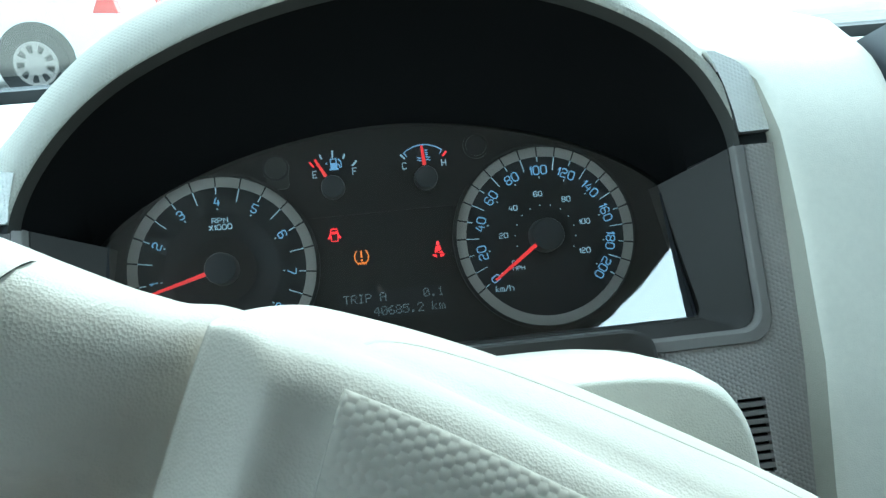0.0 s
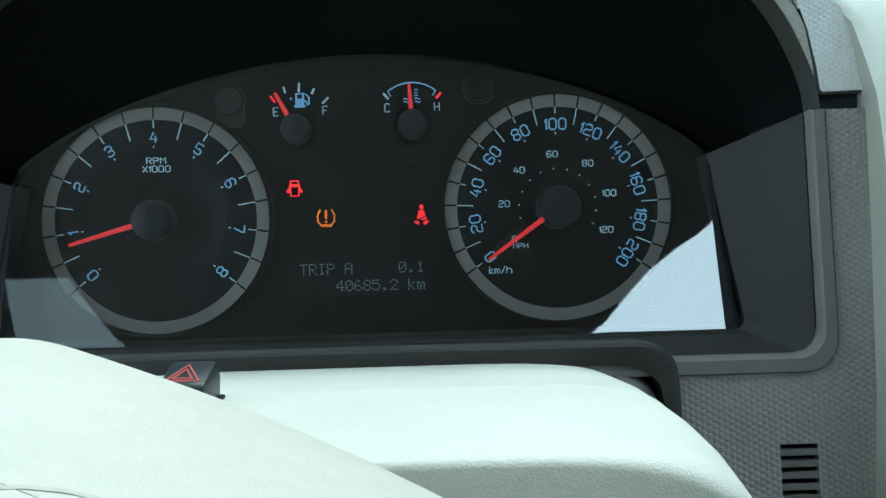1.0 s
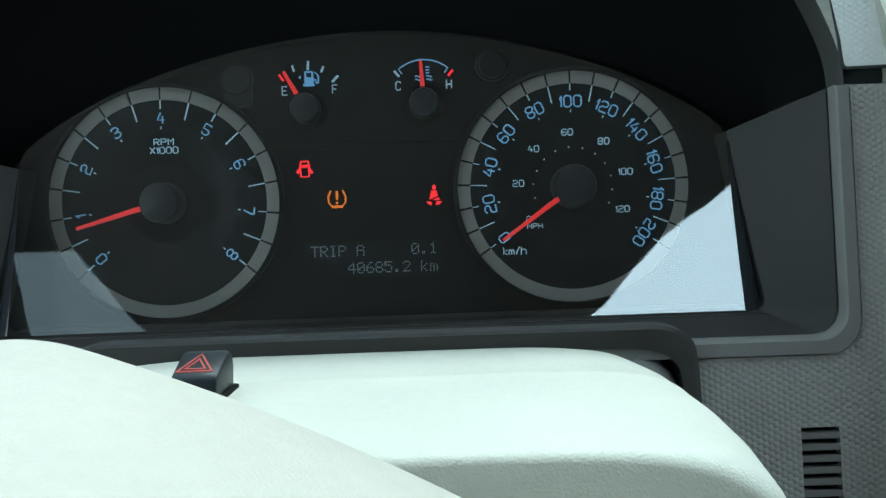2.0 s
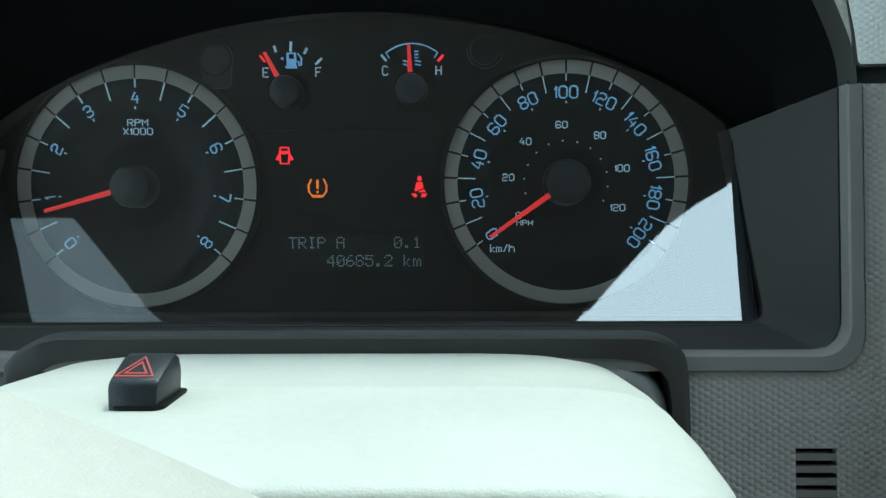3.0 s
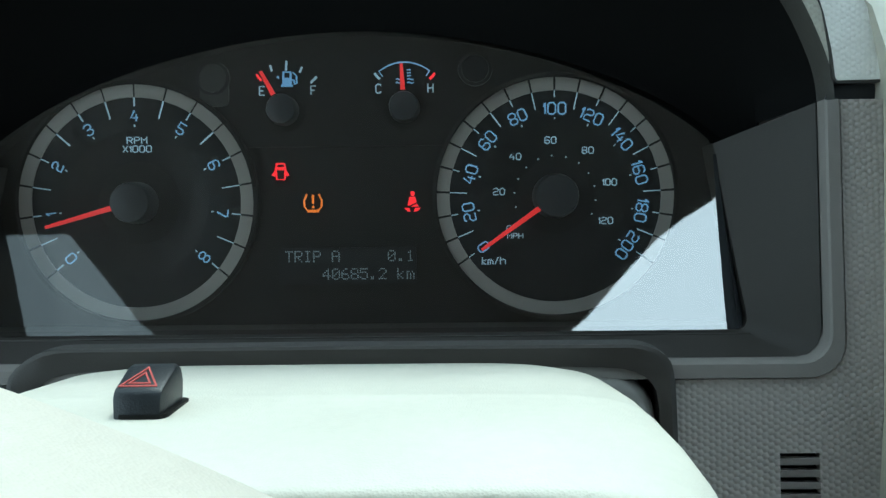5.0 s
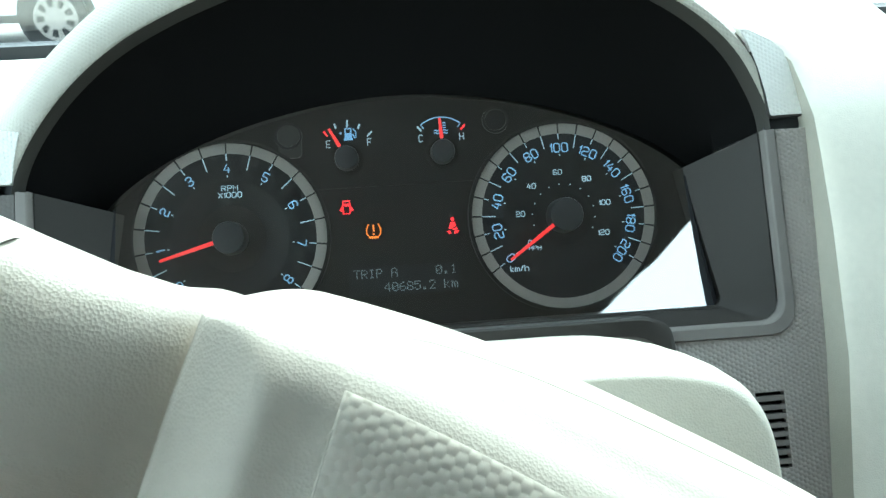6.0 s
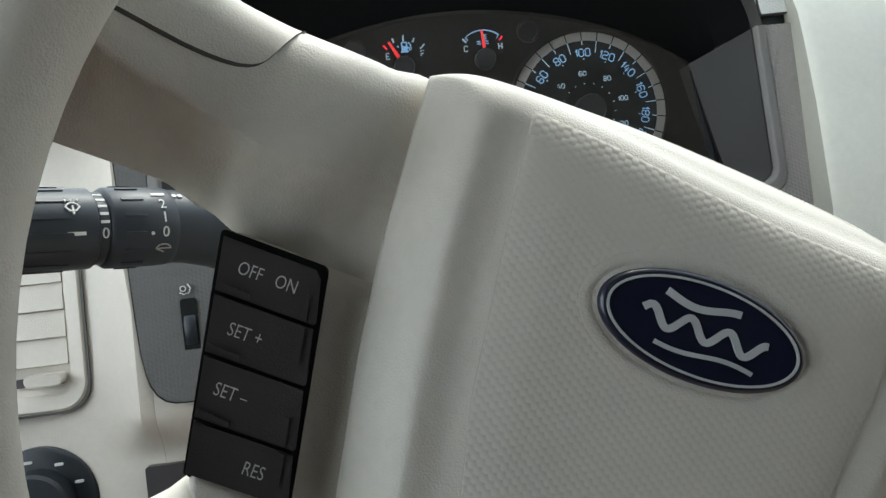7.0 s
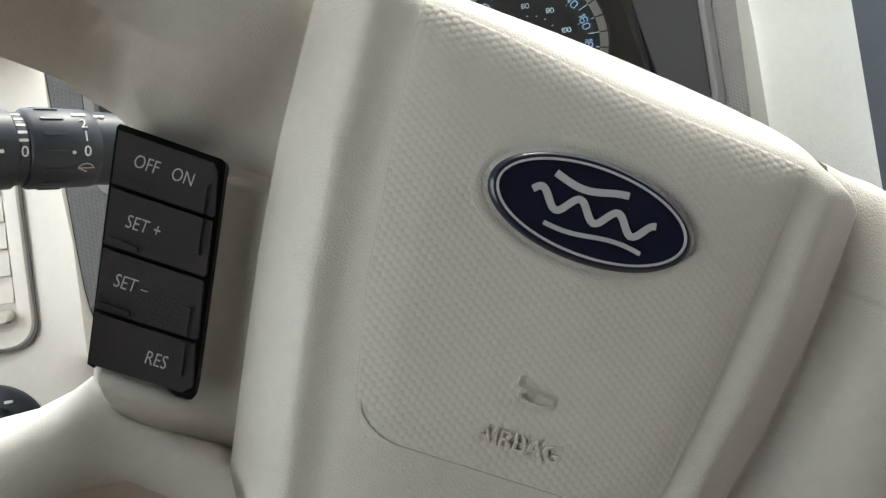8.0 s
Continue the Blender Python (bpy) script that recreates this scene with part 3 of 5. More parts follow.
dial_words("X1000", 0.0034, -0.0971, 0.0243, 0, WHITEINK, tach, name="lettering", wide=1.18, line=0.00045)
hub(TX, TZ, 0.0095, 0.011, tach)
needle(TX, TZ, 195.5, 0.0085, 0.0410, 0.0012, tach)

speedo = dial("speedometer", SX, SZ, 214.8, 12.48, 20, "round speedometer dial with pale blue numerals", 0.0012)
for i in range(21):
    a = 214.8 - i * 12.48
    if i % 2 == 0:
        tick(SX, SZ, 0.0460, R_IN, a, 0.0005, WHITEINK, speedo)
        tick(SX, SZ, 0.0357, 0.0368, a, 0.0006, WHITEINK, speedo)
        dial_words(str(i * 10), 0.0060, *polar(SX, SZ, 0.0408, a), a - 90, BLUEINK, speedo, wide=0.98)
    else:
        tick(SX, SZ, 0.0412, R_IN, a, 0.0005, WHITEINK, speedo)
for i in range(13):
    a = 214.8 - i * 10 * 1.609 * 1.248
    tick(SX, SZ, 0.0186, 0.0193, a, 0.0007, WHITEINK, speedo)
    if i % 2 == 0:
        dial_words(str(i * 10), 0.0034, *polar(SX, SZ, 0.0262, a), 0, WHITEINK, speedo, wide=1.1, line=0.00045)
dial_words("MPH", 0.0027, 0.0793, -0.0183, 0, WHITEINK, speedo, name="lettering", wide=1.25, line=0.0004)
dial_words("km/h", 0.0040, 0.0692, -0.0298, 0, WHITEINK, speedo, name="lettering", wide=1.0, line=0.0005)
hub(SX, SZ, 0.0102, 0.011, speedo)
needle(SX, SZ, 215.2, 0.0090, 0.0425, 0.0012, speedo)


def small_gauge(name, cx, cz, label):
    return part(name, lathe([(0.0075, 0.003), (0.0098, 0.0028), (0.0098, 0.0022), (0.0075, 0.0018)], 40, "Y", (cx, 0, cz), False), DARK, cluster, label)


FX, FZ, HX, HZ = -0.0285, 0.0416, 0.0282, 0.0422
fuel = small_gauge("fuel_gauge", FX, FZ, "fuel gauge, needle near empty")
hub(FX, FZ, 0.0070, 0.007, fuel)
needle(FX, FZ, 118, 0.0076, 0.0196, 0.0011, fuel, -0.006)
dial_words("E", 0.0046, FX - 0.0102, FZ + 0.0094, 0, WHITEINK, fuel, 0.0016, name="lettering", wide=0.9, line=0.0006)
dial_words("F", 0.0046, FX + 0.0140, FZ + 0.0094, 0, WHITEINK, fuel, 0.0016, name="lettering", wide=0.9, line=0.0006)
for a, r0, r1, mat in ((126.5, 0.0175, 0.0213, REDLAMP), (106, 0.0192, 0.0222, WHITEINK), (86, 0.0188, 0.0232, WHITEINK), (66.5, 0.0192, 0.0222, WHITEINK), (45, 0.0180, 0.0222, WHITEINK)):
    tick(FX, FZ, r0, r1, a, 0.0010, mat, fuel, 0.0010)
pump = merged(stroke([(FX, FZ + 0.0122), (FX, FZ + 0.0180), (FX + 0.0034, FZ + 0.0180), (FX + 0.0034, FZ + 0.0122)], 0.0008, 0.0006, 0.0022), prism(rounded(0.0034, 0.0030, 0.0003, 2, FX + 0.0017, FZ + 0.0138), 0.0006, 0.0022), prism(rounded(0.0054, 0.0010, 0.0003, 2, FX + 0.0016, FZ + 0.0117), 0.0006, 0.0022),
              stroke([(FX + 0.0038, FZ + 0.0145), (FX + 0.0050, FZ + 0.0140), (FX + 0.0052, FZ + 0.0124), (FX + 0.0062, FZ + 0.0128), (FX + 0.0062, FZ + 0.0160), (FX + 0.0046, FZ + 0.0178)], 0.0006, 0.0006, 0.0022),
              prism([(FX - 0.0022, FZ + 0.0162), (FX - 0.0034, FZ + 0.0155), (FX - 0.0022, FZ + 0.0148)], 0.0006, 0.0022))
part("pump_symbol", pump, BLUEINK, fuel)
temp = small_gauge("temperature_gauge", HX, HZ, "coolant gauge, needle in the middle")
hub(HX, HZ, 0.0070, 0.007, temp)
needle(HX, HZ, 93, 0.0076, 0.0196, 0.0011, temp, -0.006)
dial_words("C", 0.0046, HX - 0.0122, HZ + 0.0092, 0, WHITEINK, temp, 0.0016, name="lettering", wide=0.9, line=0.0006)
dial_words("H", 0.0046, HX + 0.0122, HZ + 0.0092, 0, WHITEINK, temp, 0.0016, name="lettering", wide=0.9, line=0.0006)
tick(HX, HZ, 0.0178, 0.0215, 130.5, 0.0011, WHITEINK, temp, 0.0010)
tick(HX, HZ, 0.0178, 0.0215, 48, 0.0011, REDLAMP, temp, 0.0010)
arc = [(HX - 0.0102, HZ + 0.0148), (HX - 0.0118, HZ + 0.0172)] + [(HX + 0.0118 * math.sin(radians(t)) / math.sin(radians(35)), HZ + 0.0172 + 0.0042 * (math.cos(radians(t)) - math.cos(radians(35))) / (1 - math.cos(radians(35)))) for t in range(-30, 31, 6)] + [(HX + 0.0118, HZ + 0.0172), (HX + 0.0102, HZ + 0.0148)]
part("gauge_arc", stroke(arc, 0.0005, 0.0010, 0.0022), BLUEINK, temp)
waves = [stroke([(HX + x + s * 0.0007, HZ + z + 0.0003 * math.sin(s * 1.6)) for s in range(5)], 0.00045, 0.0010, 0.0022) for x, z in ((-0.0040, 0.0118), (-0.0040, 0.0134), (0.0014, 0.0118), (0.0014, 0.0134))]
waves += [stroke([(HX + 0.0012, HZ + z), (HX + 0.0030, HZ + z)], 0.00045, 0.0010, 0.0022) for z in (0.0150, 0.0164, 0.0178)]
part("coolant_symbol", merged(*waves), BLUEINK, temp)

# trip display
display = part("display", prism(rounded(0.065, 0.0172, 0.0012, 3, 0.0004, -0.0316), 0.0008, 0.004), LCD, cluster, "dark trip display with grey letters")
for txt, col, z in (("TRIP A", 0, -0.0270), ("0.1", 11, -0.0270), ("40685.2 km", 4, -0.0354)):
    display_words(txt, -0.0287 + col * 0.0044, z, LCDINK, display)

# warning lamps
cx, cz = -0.0306, 0.0130
door_lamp = merged(stroke([(cx - 0.0018, cz + 0.0038), (cx + 0.0018, cz + 0.0038), (cx + 0.0022, cz + 0.0012), (cx + 0.0019, cz - 0.0036), (cx - 0.0019, cz - 0.0036), (cx - 0.0022, cz + 0.0012)], 0.0007, 0.0010, 0.0022, closed=True),
                   prism([(cx - 0.0017, cz + 0.0022), (cx + 0.0017, cz + 0.0022), (cx + 0.0014, cz + 0.0008), (cx - 0.0014, cz + 0.0008)], 0.0010, 0.0022),
                   prism([(cx - 0.0024, cz + 0.0010), (cx - 0.0042, cz - 0.0016), (cx - 0.0030, cz - 0.0022), (cx - 0.0023, cz - 0.0008)], 0.0010, 0.0022),
                   prism([(cx + 0.0024, cz + 0.0010), (cx + 0.0042, cz - 0.0016), (cx + 0.0030, cz - 0.0022), (cx + 0.0023, cz - 0.0008)], 0.0010, 0.0022))
part("door_lamp", door_lamp, REDLAMP, cluster, "red door warning lamp, lit")
cx, cz = -0.0156, -0.0017
tyre_lamp = merged(stroke([(cx - 0.0028, cz + 0.0040), (cx - 0.0042, cz + 0.0010), (cx - 0.0040, cz - 0.0018), (cx - 0.0026, cz - 0.0036), (cx + 0.0026, cz - 0.0036), (cx + 0.0040, cz - 0.0018), (cx + 0.0042, cz + 0.0010), (cx + 0.0028, cz + 0.0040)], 0.0007, 0.0010, 0.0022),
                   prism(rounded(0.0010, 0.0042, 0.0003, 2, cx, cz + 0.0016), 0.0010, 0.0022), prism(oval(0.0006, 0.0006, 10, cx, cz - 0.0020), 0.0010, 0.0022),
                   *[prism(rounded(0.0008, 0.0007, 0.0001, 1, cx - 0.0022 + 0.0011 * i, cz - 0.0042), 0.0010, 0.0022) for i in range(5)])
part("tyre_lamp", tyre_lamp, AMBER, cluster, "amber tyre warning lamp, lit")
cx, cz = 0.0312, -0.0018
belt_lamp = merged(prism(oval(0.0010, 0.0012, 12, cx + 0.0002, cz + 0.0040), 0.0010, 0.0022), prism([(cx - 0.0012, cz + 0.0024), (cx + 0.0014, cz + 0.0024), (cx + 0.0020, cz - 0.0002), (cx - 0.0016, cz - 0.0018), (cx - 0.0022, cz - 0.0014)], 0.0010, 0.0022),
                   prism([(cx + 0.0022, cz - 0.0008), (cx + 0.0030, cz - 0.0022), (cx - 0.0006, cz - 0.0022)], 0.0010, 0.0022), prism([(cx - 0.0038, cz - 0.0028), (cx - 0.0014, cz - 0.0028), (cx - 0.0010, cz - 0.0046), (cx - 0.0024, cz - 0.0044)], 0.0010, 0.0022),
                   prism([(cx + 0.0040, cz - 0.0028), (cx + 0.0012, cz - 0.0028), (cx + 0.0008, cz - 0.0046), (cx + 0.0026, cz - 0.0044)], 0.0010, 0.0022))
part("belt_lamp", belt_lamp, REDLAMP, cluster, "red belt warning lamp, lit")
for s, cx, cz in ((1, 0.0614, 0.0601), (-1, -0.0618, 0.0571)):
    part("screw_boss", lathe([(0.0082, 0.004), (0.0080, 0.001), (0.0066, 0.0004), (0.0062, 0.002), (0.0001, 0.0024)], 28, "Y", (cx, 0, cz), False), SATIN, cluster)

TAB = plastic("tab_plastic", (0.016, 0.016, 0.016), 0.5, bump=0.0)
part("screw_tab", prism(rounded(0.0135, 0.0190, 0.0030, 4, -0.0612, 0.0535), 0.0012, 0.003, "Y", 0.0006), TAB, cluster, "dark grey screw tab")

# lens
rows = []
for k in range(41):
    z = -0.0578 + 0.1328 * math.sin(math.pi / 2 * k / 40)
    half = min(0.1605, 0.176 * max(0.001, 1 - (max(0.0, z + 0.006) / 0.0812) ** 1.8) ** (1 / 1.8))
    rows.append([(0.0045 + half * (i / 12 - 1), lens_y(z), z) for i in range(25)])
lens = part("lens", skin(rows, False, False), LENS, cluster, "clear sloping plastic lens")
lens.visible_shadow = False
for s in (1, -1):
    rows = [[(0.0045 + s * (0.1606 + dx * (1.0 - 0.45 * k / 10)), lens_y(-0.0578 + 0.0075 * k) + dy, -0.0578 + 0.0075 * k) for dx, dy in ((0.0, 0.0), (0.003, 0.0006), (0.007, 0.0030), (0.0105, 0.0075))] for k in range(11)]
    part("lens_end", skin(rows, False, False), LENSEND_SHEEN, cluster, "rounded end of the lens, its reflection painted grey")


# ---- steering column ----
column = thing("steering_column", "cream plastic steering column cover with a black hazard switch on top", "steering column", BASE)


def column_ring(y, half, top, low, cx=0.002, n=44, e=5.5):
    out = []
    for i in range(n + 1):
        a = math.pi * i / n
        c, s = math.cos(a), math.sin(a)
        out.append((cx + half * math.copysign(abs(c) ** (2 / e), c), y, low + (top - low) * s ** (2 / e)))
    return out + [(cx - half * 0.9, y, low - 0.05), (cx + half * 0.9, y, low - 0.05)]


rings = [column_ring(*r, e=e) for e, *r in ((7, -0.045, 0.096, -0.080, -0.15), (7, -0.064, 0.104, -0.0690, -0.15), (7.5, -0.070, 0.109, -0.0663, -0.15), (8, -0.085, 0.1140, -0.0648, -0.152), (8.5, -0.12, 0.1165, -0.0642, -0.155), (8.5, -0.1380, 0.1172, -0.0646, -0.156), (8.5, -0.1392, 0.1174, -0.0643, -0.156), (8.5, -0.1404, 0.1175, -0.0647, -0.156), (8.5, -0.165, 0.1180, -0.0652, -0.158),
                                            (8, -0.190, 0.1180, -0.0662, -0.16), (7, -0.212, 0.1172, -0.0672, -0.16), (6.5, -0.2185, 0.1165, -0.0680, -0.16), (6, -0.2208, 0.1158, -0.0692, -0.16), (6, -0.2215, 0.1145, -0.0708, -0.16), (6, -0.2220, 0.07, -0.110, -0.162), (6, -0.2221, 0.02, -0.14, -0.162))]
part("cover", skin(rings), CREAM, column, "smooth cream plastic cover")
profile = [(-0.1660, -0.070), (-0.1656, -0.0590), (-0.1648, -0.0576), (-0.1635, -0.0568), (-0.1530, -0.0526), (-0.1500, -0.0522), (-0.1470, -0.0536), (-0.1450, -0.0570), (-0.1440, -0.070)]
hz_rings = [[(x + lean * (z + 0.070), -0.155 + (y + 0.155) * k, -0.070 + (z + 0.070) * k) for y, z in profile] for x, lean, k in ((-0.0460, -0.02, 0.93), (-0.0458, -0.02, 0.97), (-0.0450, -0.02, 1.0), (-0.0342, 0.06, 1.0), (-0.0334, 0.06, 0.97), (-0.0332, 0.06, 0.93))]
hz = part("hazard_switch", skin(hz_rings), BLACK, column, "black hazard switch with a red triangle", angle=38)
part("switch_slot", prism(rounded(0.0148, 0.0245, 0.003, 4, -0.0386, -0.1540), -0.072, -0.0640, "Z"), LINE, column, "dark slot round the switch")
for size in (0.0060, 0.0034):
    t3 = [(-0.0398 + size * math.sin(radians(a)), -0.1598 + 1.02 * size * math.cos(radians(a))) for a in (0, 120, 240)]
    tri = stroke(t3, 0.0009, -0.0003, 0.0003, "Z", True)
    for v in tri.verts:
        v.co.z += -0.0568 + 0.40 * (v.co.y + 0.1635)
    part("triangle", tri, REDPRINT, hz, smooth=False)

# ---- stalk ----
AX = Vector((-0.80, -0.58, 0.03)).normalized()
side = Vector((0, 0, 1)).cross(AX).normalized()
up = AX.cross(side)
STALK = BASE @ Matrix.Translation((-0.131, -0.190, -0.0645)) @ Matrix((AX, side, up)).transposed().to_4x4()
stalk = thing("wiper_stalk", "black ribbed plastic wiper and turn signal stalk with white markings", "stalk", STALK)
boot = []
for along, r, dz, dy in ((-0.060, 0.024, -0.030, 0.0), (-0.040, 0.0225, -0.022, 0.0), (-0.020, 0.0200, -0.0125, 0.0), (0.0, 0.0178, -0.0055, 0.0), (0.015, 0.0165, -0.0020, 0.0), (0.026, 0.0159, -0.0004, 0.0), (0.034, 0.0157, 0.0, 0.0)):
    boot.append([(along, dy + r * math.cos(2 * math.pi * i / 32), dz + r * math.sin(2 * math.pi * i / 32)) for i in range(32)])
part("arm", skin(boot), STALKBLACK, stalk, "black arm widening towards the column")
part("collar", lathe([(0.0150, 0.033), (0.0161, 0.0335), (0.0167, 0.036), (0.0168, 0.060), (0.0158, 0.0615), (0.0150, 0.062)], 40, "X"), STALKBLACK, stalk, "black turning collar")
part("neck", lathe([(0.0146, 0.0615), (0.0150, 0.062), (0.0150, 0.0665), (0.0146, 0.067)], 40, "X"), STALKBLACK, stalk)
part("grip", lathe([(0.0150, 0.066), (0.0164, 0.067), (0.0166, 0.074), (0.0163, 0.105), (0.0150, 0.118), (0.0110, 0.124), (0.0001, 0.125)], 40, "X"), STALKBLACK, stalk, "black rounded grip")
rib = finish(prism(rounded(0.0095, 0.0013, 0.0006, 2), 0.0, 0.0008, "Z"))
rib.materials.append(STALKBLACK)
long_rib = finish(prism(rounded(0.022, 0.0020, 0.0008, 2), 0.0, 0.0010, "Z"))
long_rib.materials.append(STALKBLACK)
for i in range(16):
    piece("rib", rib, stalk, pose(0, 0, 0, 360 / 14 * i, 0, 0) @ pose(0.0520, 0, 0.0165))
    piece("rib", long_rib, stalk, pose(0, 0, 0, 360 / 14 * i, 0, 0) @ pose(0.088, 0, 0.0160))


def stalk_mark(text, size, along, turn, r):
    me = lettering(text, size, pose(0, 0, 0, -turn, 0, 0) @ pose(along, 0, r, 0, 0, 180), 1.0)
    part("marking", me, LABEL, stalk, "white printed marking")


for txt, along, turn in (("2", 0.0400, 62), ("1", 0.0400, 82), ("0", 0.0400, 103), ("0", 0.0642, 103)):
    stalk_mark(txt, 0.0062, along, turn, 0.0168 if along < 0.05 else 0.0151)
for turn in (32, 46, 59, 72, 85):
    part("marking", prism(rounded(0.0036, 0.0012, 0.0002, 1), 0.0149, 0.0152, "Z"), LABEL, stalk).matrix_local = pose(0, 0, 0, -turn, 0, 0) @ pose(0.0642, 0, 0)
part("marking", prism(rounded(0.0070, 0.0014, 0.0002, 1), 0.0164, 0.0169, "Z"), LABEL, stalk).matrix_local = pose(0, 0, 0, -101, 0, 0) @ pose(0.0760, 0, 0)
part("marking", prism(rounded(0.0014, 0.0014, 0.0004, 1), 0.0164, 0.0170, "Z"), LABEL, stalk).matrix_local = pose(0, 0, 0, -104, 0, 0) @ pose(0.0456, 0, 0)
wipe = merged(stroke([(0.0035 * math.cos(radians(a)), 0.003 * math.sin(radians(a)) - 0.002) for a in range(20, 161, 20)], 0.0005, 0.0160, 0.01695, "Z"), stroke([(-0.0030, -0.0012), (0.0004, -0.0028)], 0.0005, 0.0160, 0.01695, "Z"), stroke([(0.0033, -0.0010), (-0.0033, -0.0010)], 0.0005, 0.0160, 0.01695, "Z"))
fan = [(0.0031 * math.sin(radians(a)), 0.0034 * math.cos(radians(a)) - 0.0016) for a in range(-60, 61, 15)] + [(0.0012, -0.0017), (-0.0012, -0.0017)]
drops = [stroke([(x, 0.0026), (x * 1.1, 0.0034)], 0.0006, 0.0160, 0.0172, "Z") for x in (-0.0022, 0.0, 0.0022)]
blade = merged(stroke(fan, 0.0006, 0.0160, 0.0172, "Z", True), stroke([(0.0, -0.0034), (0.0, 0.0006)], 0.0007, 0.0160, 0.0173, "Z"), *drops)
part("marking", blade, LABEL, stalk, "wiper symbol").matrix_local = pose(0, 0, 0, -64, 0, 0) @ pose(0.0765, 0, 0, 0, 0, 180)
for along, long in ((0.0405, 0.0060), (0.0330, 0.0022), (0.0305, 0.0022)):
    part("marking", prism(rounded(long, 0.0016, 0.0005, 2), 0.0155, 0.0171 if along > 0.035 else 0.0163, "Z"), LABEL, stalk).matrix_local = pose(0, 0, 0, -43, 0, 0) @ pose(along, 0, 0)
part("marking", wipe, RING, stalk, "worn wiper symbol").matrix_local = pose(0, 0, 0, -124, 0, 0) @ pose(0.0405, 0, 0, 0, 0, 180)
part("marking", prism(rounded(0.0060, 0.0016, 0.0005, 2), 0.0140, 0.0161, "Z"), LABEL, stalk).matrix_local = pose(0, 0, 0, -38, 0, 0) @ pose(0.0195, 0, 0)

# ---- steering wheel ----
PHI = radians(27)
WC = Vector((0.0044, -0.352, -0.1408))
WHEEL = BASE @ Matrix(((math.cos(PHI), math.sin(PHI), 0, WC.x), (0, 0, -1, WC.y), (-math.sin(PHI), math.cos(PHI), 0, WC.z), (0, 0, 0, 1)))
wheel = thing("steering_wheel", "cream four-spoke steering wheel turned clockwise, with a dotted airbag cover", "steering wheel", WHEEL)


def ring_tube(r, a, b, w, cx=0.0, cy=0.020, n=96, k=18):
    bm = bmesh.new()
    rows = [[bm.verts.new((cx + (r + a * math.cos(2 * math.pi * j / k)) * math.cos(2 * math.pi * i / n), cy + (r + a * math.cos(2 * math.pi * j / k)) * math.sin(2 * math.pi * i / n), w + b * math.sin(2 * math.pi * j / k))) for j in range(k)] for i in range(n)]
    for i in range(n):
        for j in range(k):
            bm.faces.new((rows[i][j], rows[(i + 1) % n][j], rows[(i + 1) % n][(j + 1) % k], rows[i][(j + 1) % k]))
    return bm


def split_tube(bm, low, keep_low):
    gone = [f for f in bm.faces if (f.calc_center_median().z < low) != keep_low]
    bmesh.ops.delete(bm, geom=gone, context="FACES")
    return bm


part("rim", split_tube(ring_tube(0.1940, 0.0155, 0.0165, 0.022), 0.0145, False), LEATHER, wheel, "cream grained rim")
# made-up dark back, keeps the lit rim from mirroring in the lens
part("rim_back", split_tube(ring_tube(0.1940, 0.0153, 0.0163, 0.022), 0.0160, True), BUTTON, wheel, "added dark back of the rim, mutes its lens reflection")


def smooth_outline(pts, times=3):
    """Rounds off a closed outline by cutting its corners."""
    for _ in range(times):
        out = []
        for (a, b), (c, d) in zip(pts, pts[1:] + pts[:1]):
            out += [(a * 0.75 + c * 0.25, b * 0.75 + d * 0.25), (a * 0.25 + c * 0.75, b * 0.25 + d * 0.75)]
        pts = out
    return pts


def scaled(pts, k, cx=0.0, cy=0.0):
    return [(cx + (x - cx) * k, cy + (y - cy) * k) for x, y in pts]


HUB_LEFT = [(-0.130, -0.0640), (-0.104, -0.0695), (-0.0766, -0.0748), (-0.017, -0.0868), (0.017, -0.0918), (0.056, -0.0952), (0.080, -0.0965)]
HUB_RIGHT = [(-0.130, 0.0620), (-0.104, 0.0672), (-0.0766, 0.0720), (-0.017, 0.0835), (0.017, 0.0880), (0.056, 0.0900), (0.080, 0.0905)]
SIDE = [(0.0, -0.0130), (0.0010, -0.0112), (0.0162, 0.0012), (0.0174, 0.0019), (0.0190, 0.0020), (0.0215, 0.0014), (0.0250, 0.0007), (0.0290, 0.0010), (0.033, 0.0026), (0.045, 0.0050), (0.10, 0.0062)]
TOP = [(0.0, -0.0130), (0.0005, -0.0098), (0.0015, -0.0068), (0.0035, -0.0036), (0.0065, -0.0008), (0.0105, 0.0015), (0.015, 0.0029), (0.021, 0.0042), (0.032, 0.0056), (0.05, 0.0064), (0.2, 0.0070)]
BOTTOM = [(0.0, -0.0130), (0.002, -0.0100), (0.018, -0.0020), (0.030, 0.0012), (0.043, 0.0034), (0.055, 0.0050), (0.2, 0.0070)]
BOTTOM_V = -0.124


def fall(u):
    """How far the front of the hub's top edge falls away across the hub."""
    k = max(0.0, min(1.0, (u + 0.075) / 0.10))
    return 0.0066 * k * k * (3 - 2 * k)


def hub_top(u):
    corner = max(0.0, (u - 0.056) / 0.034) * 1.4 if u > 0 else max(0.0, -u - 0.077) / 0.0195
    return 0.0755 - 0.27 * u * u - 0.0050 * corner ** 2.2 - fall(u)


def soft_min(vals, k=0.0022):
    m = min(vals)
    return m - k * math.log(sum(math.exp(-(x - m) / k) for x in vals)) * 0.55


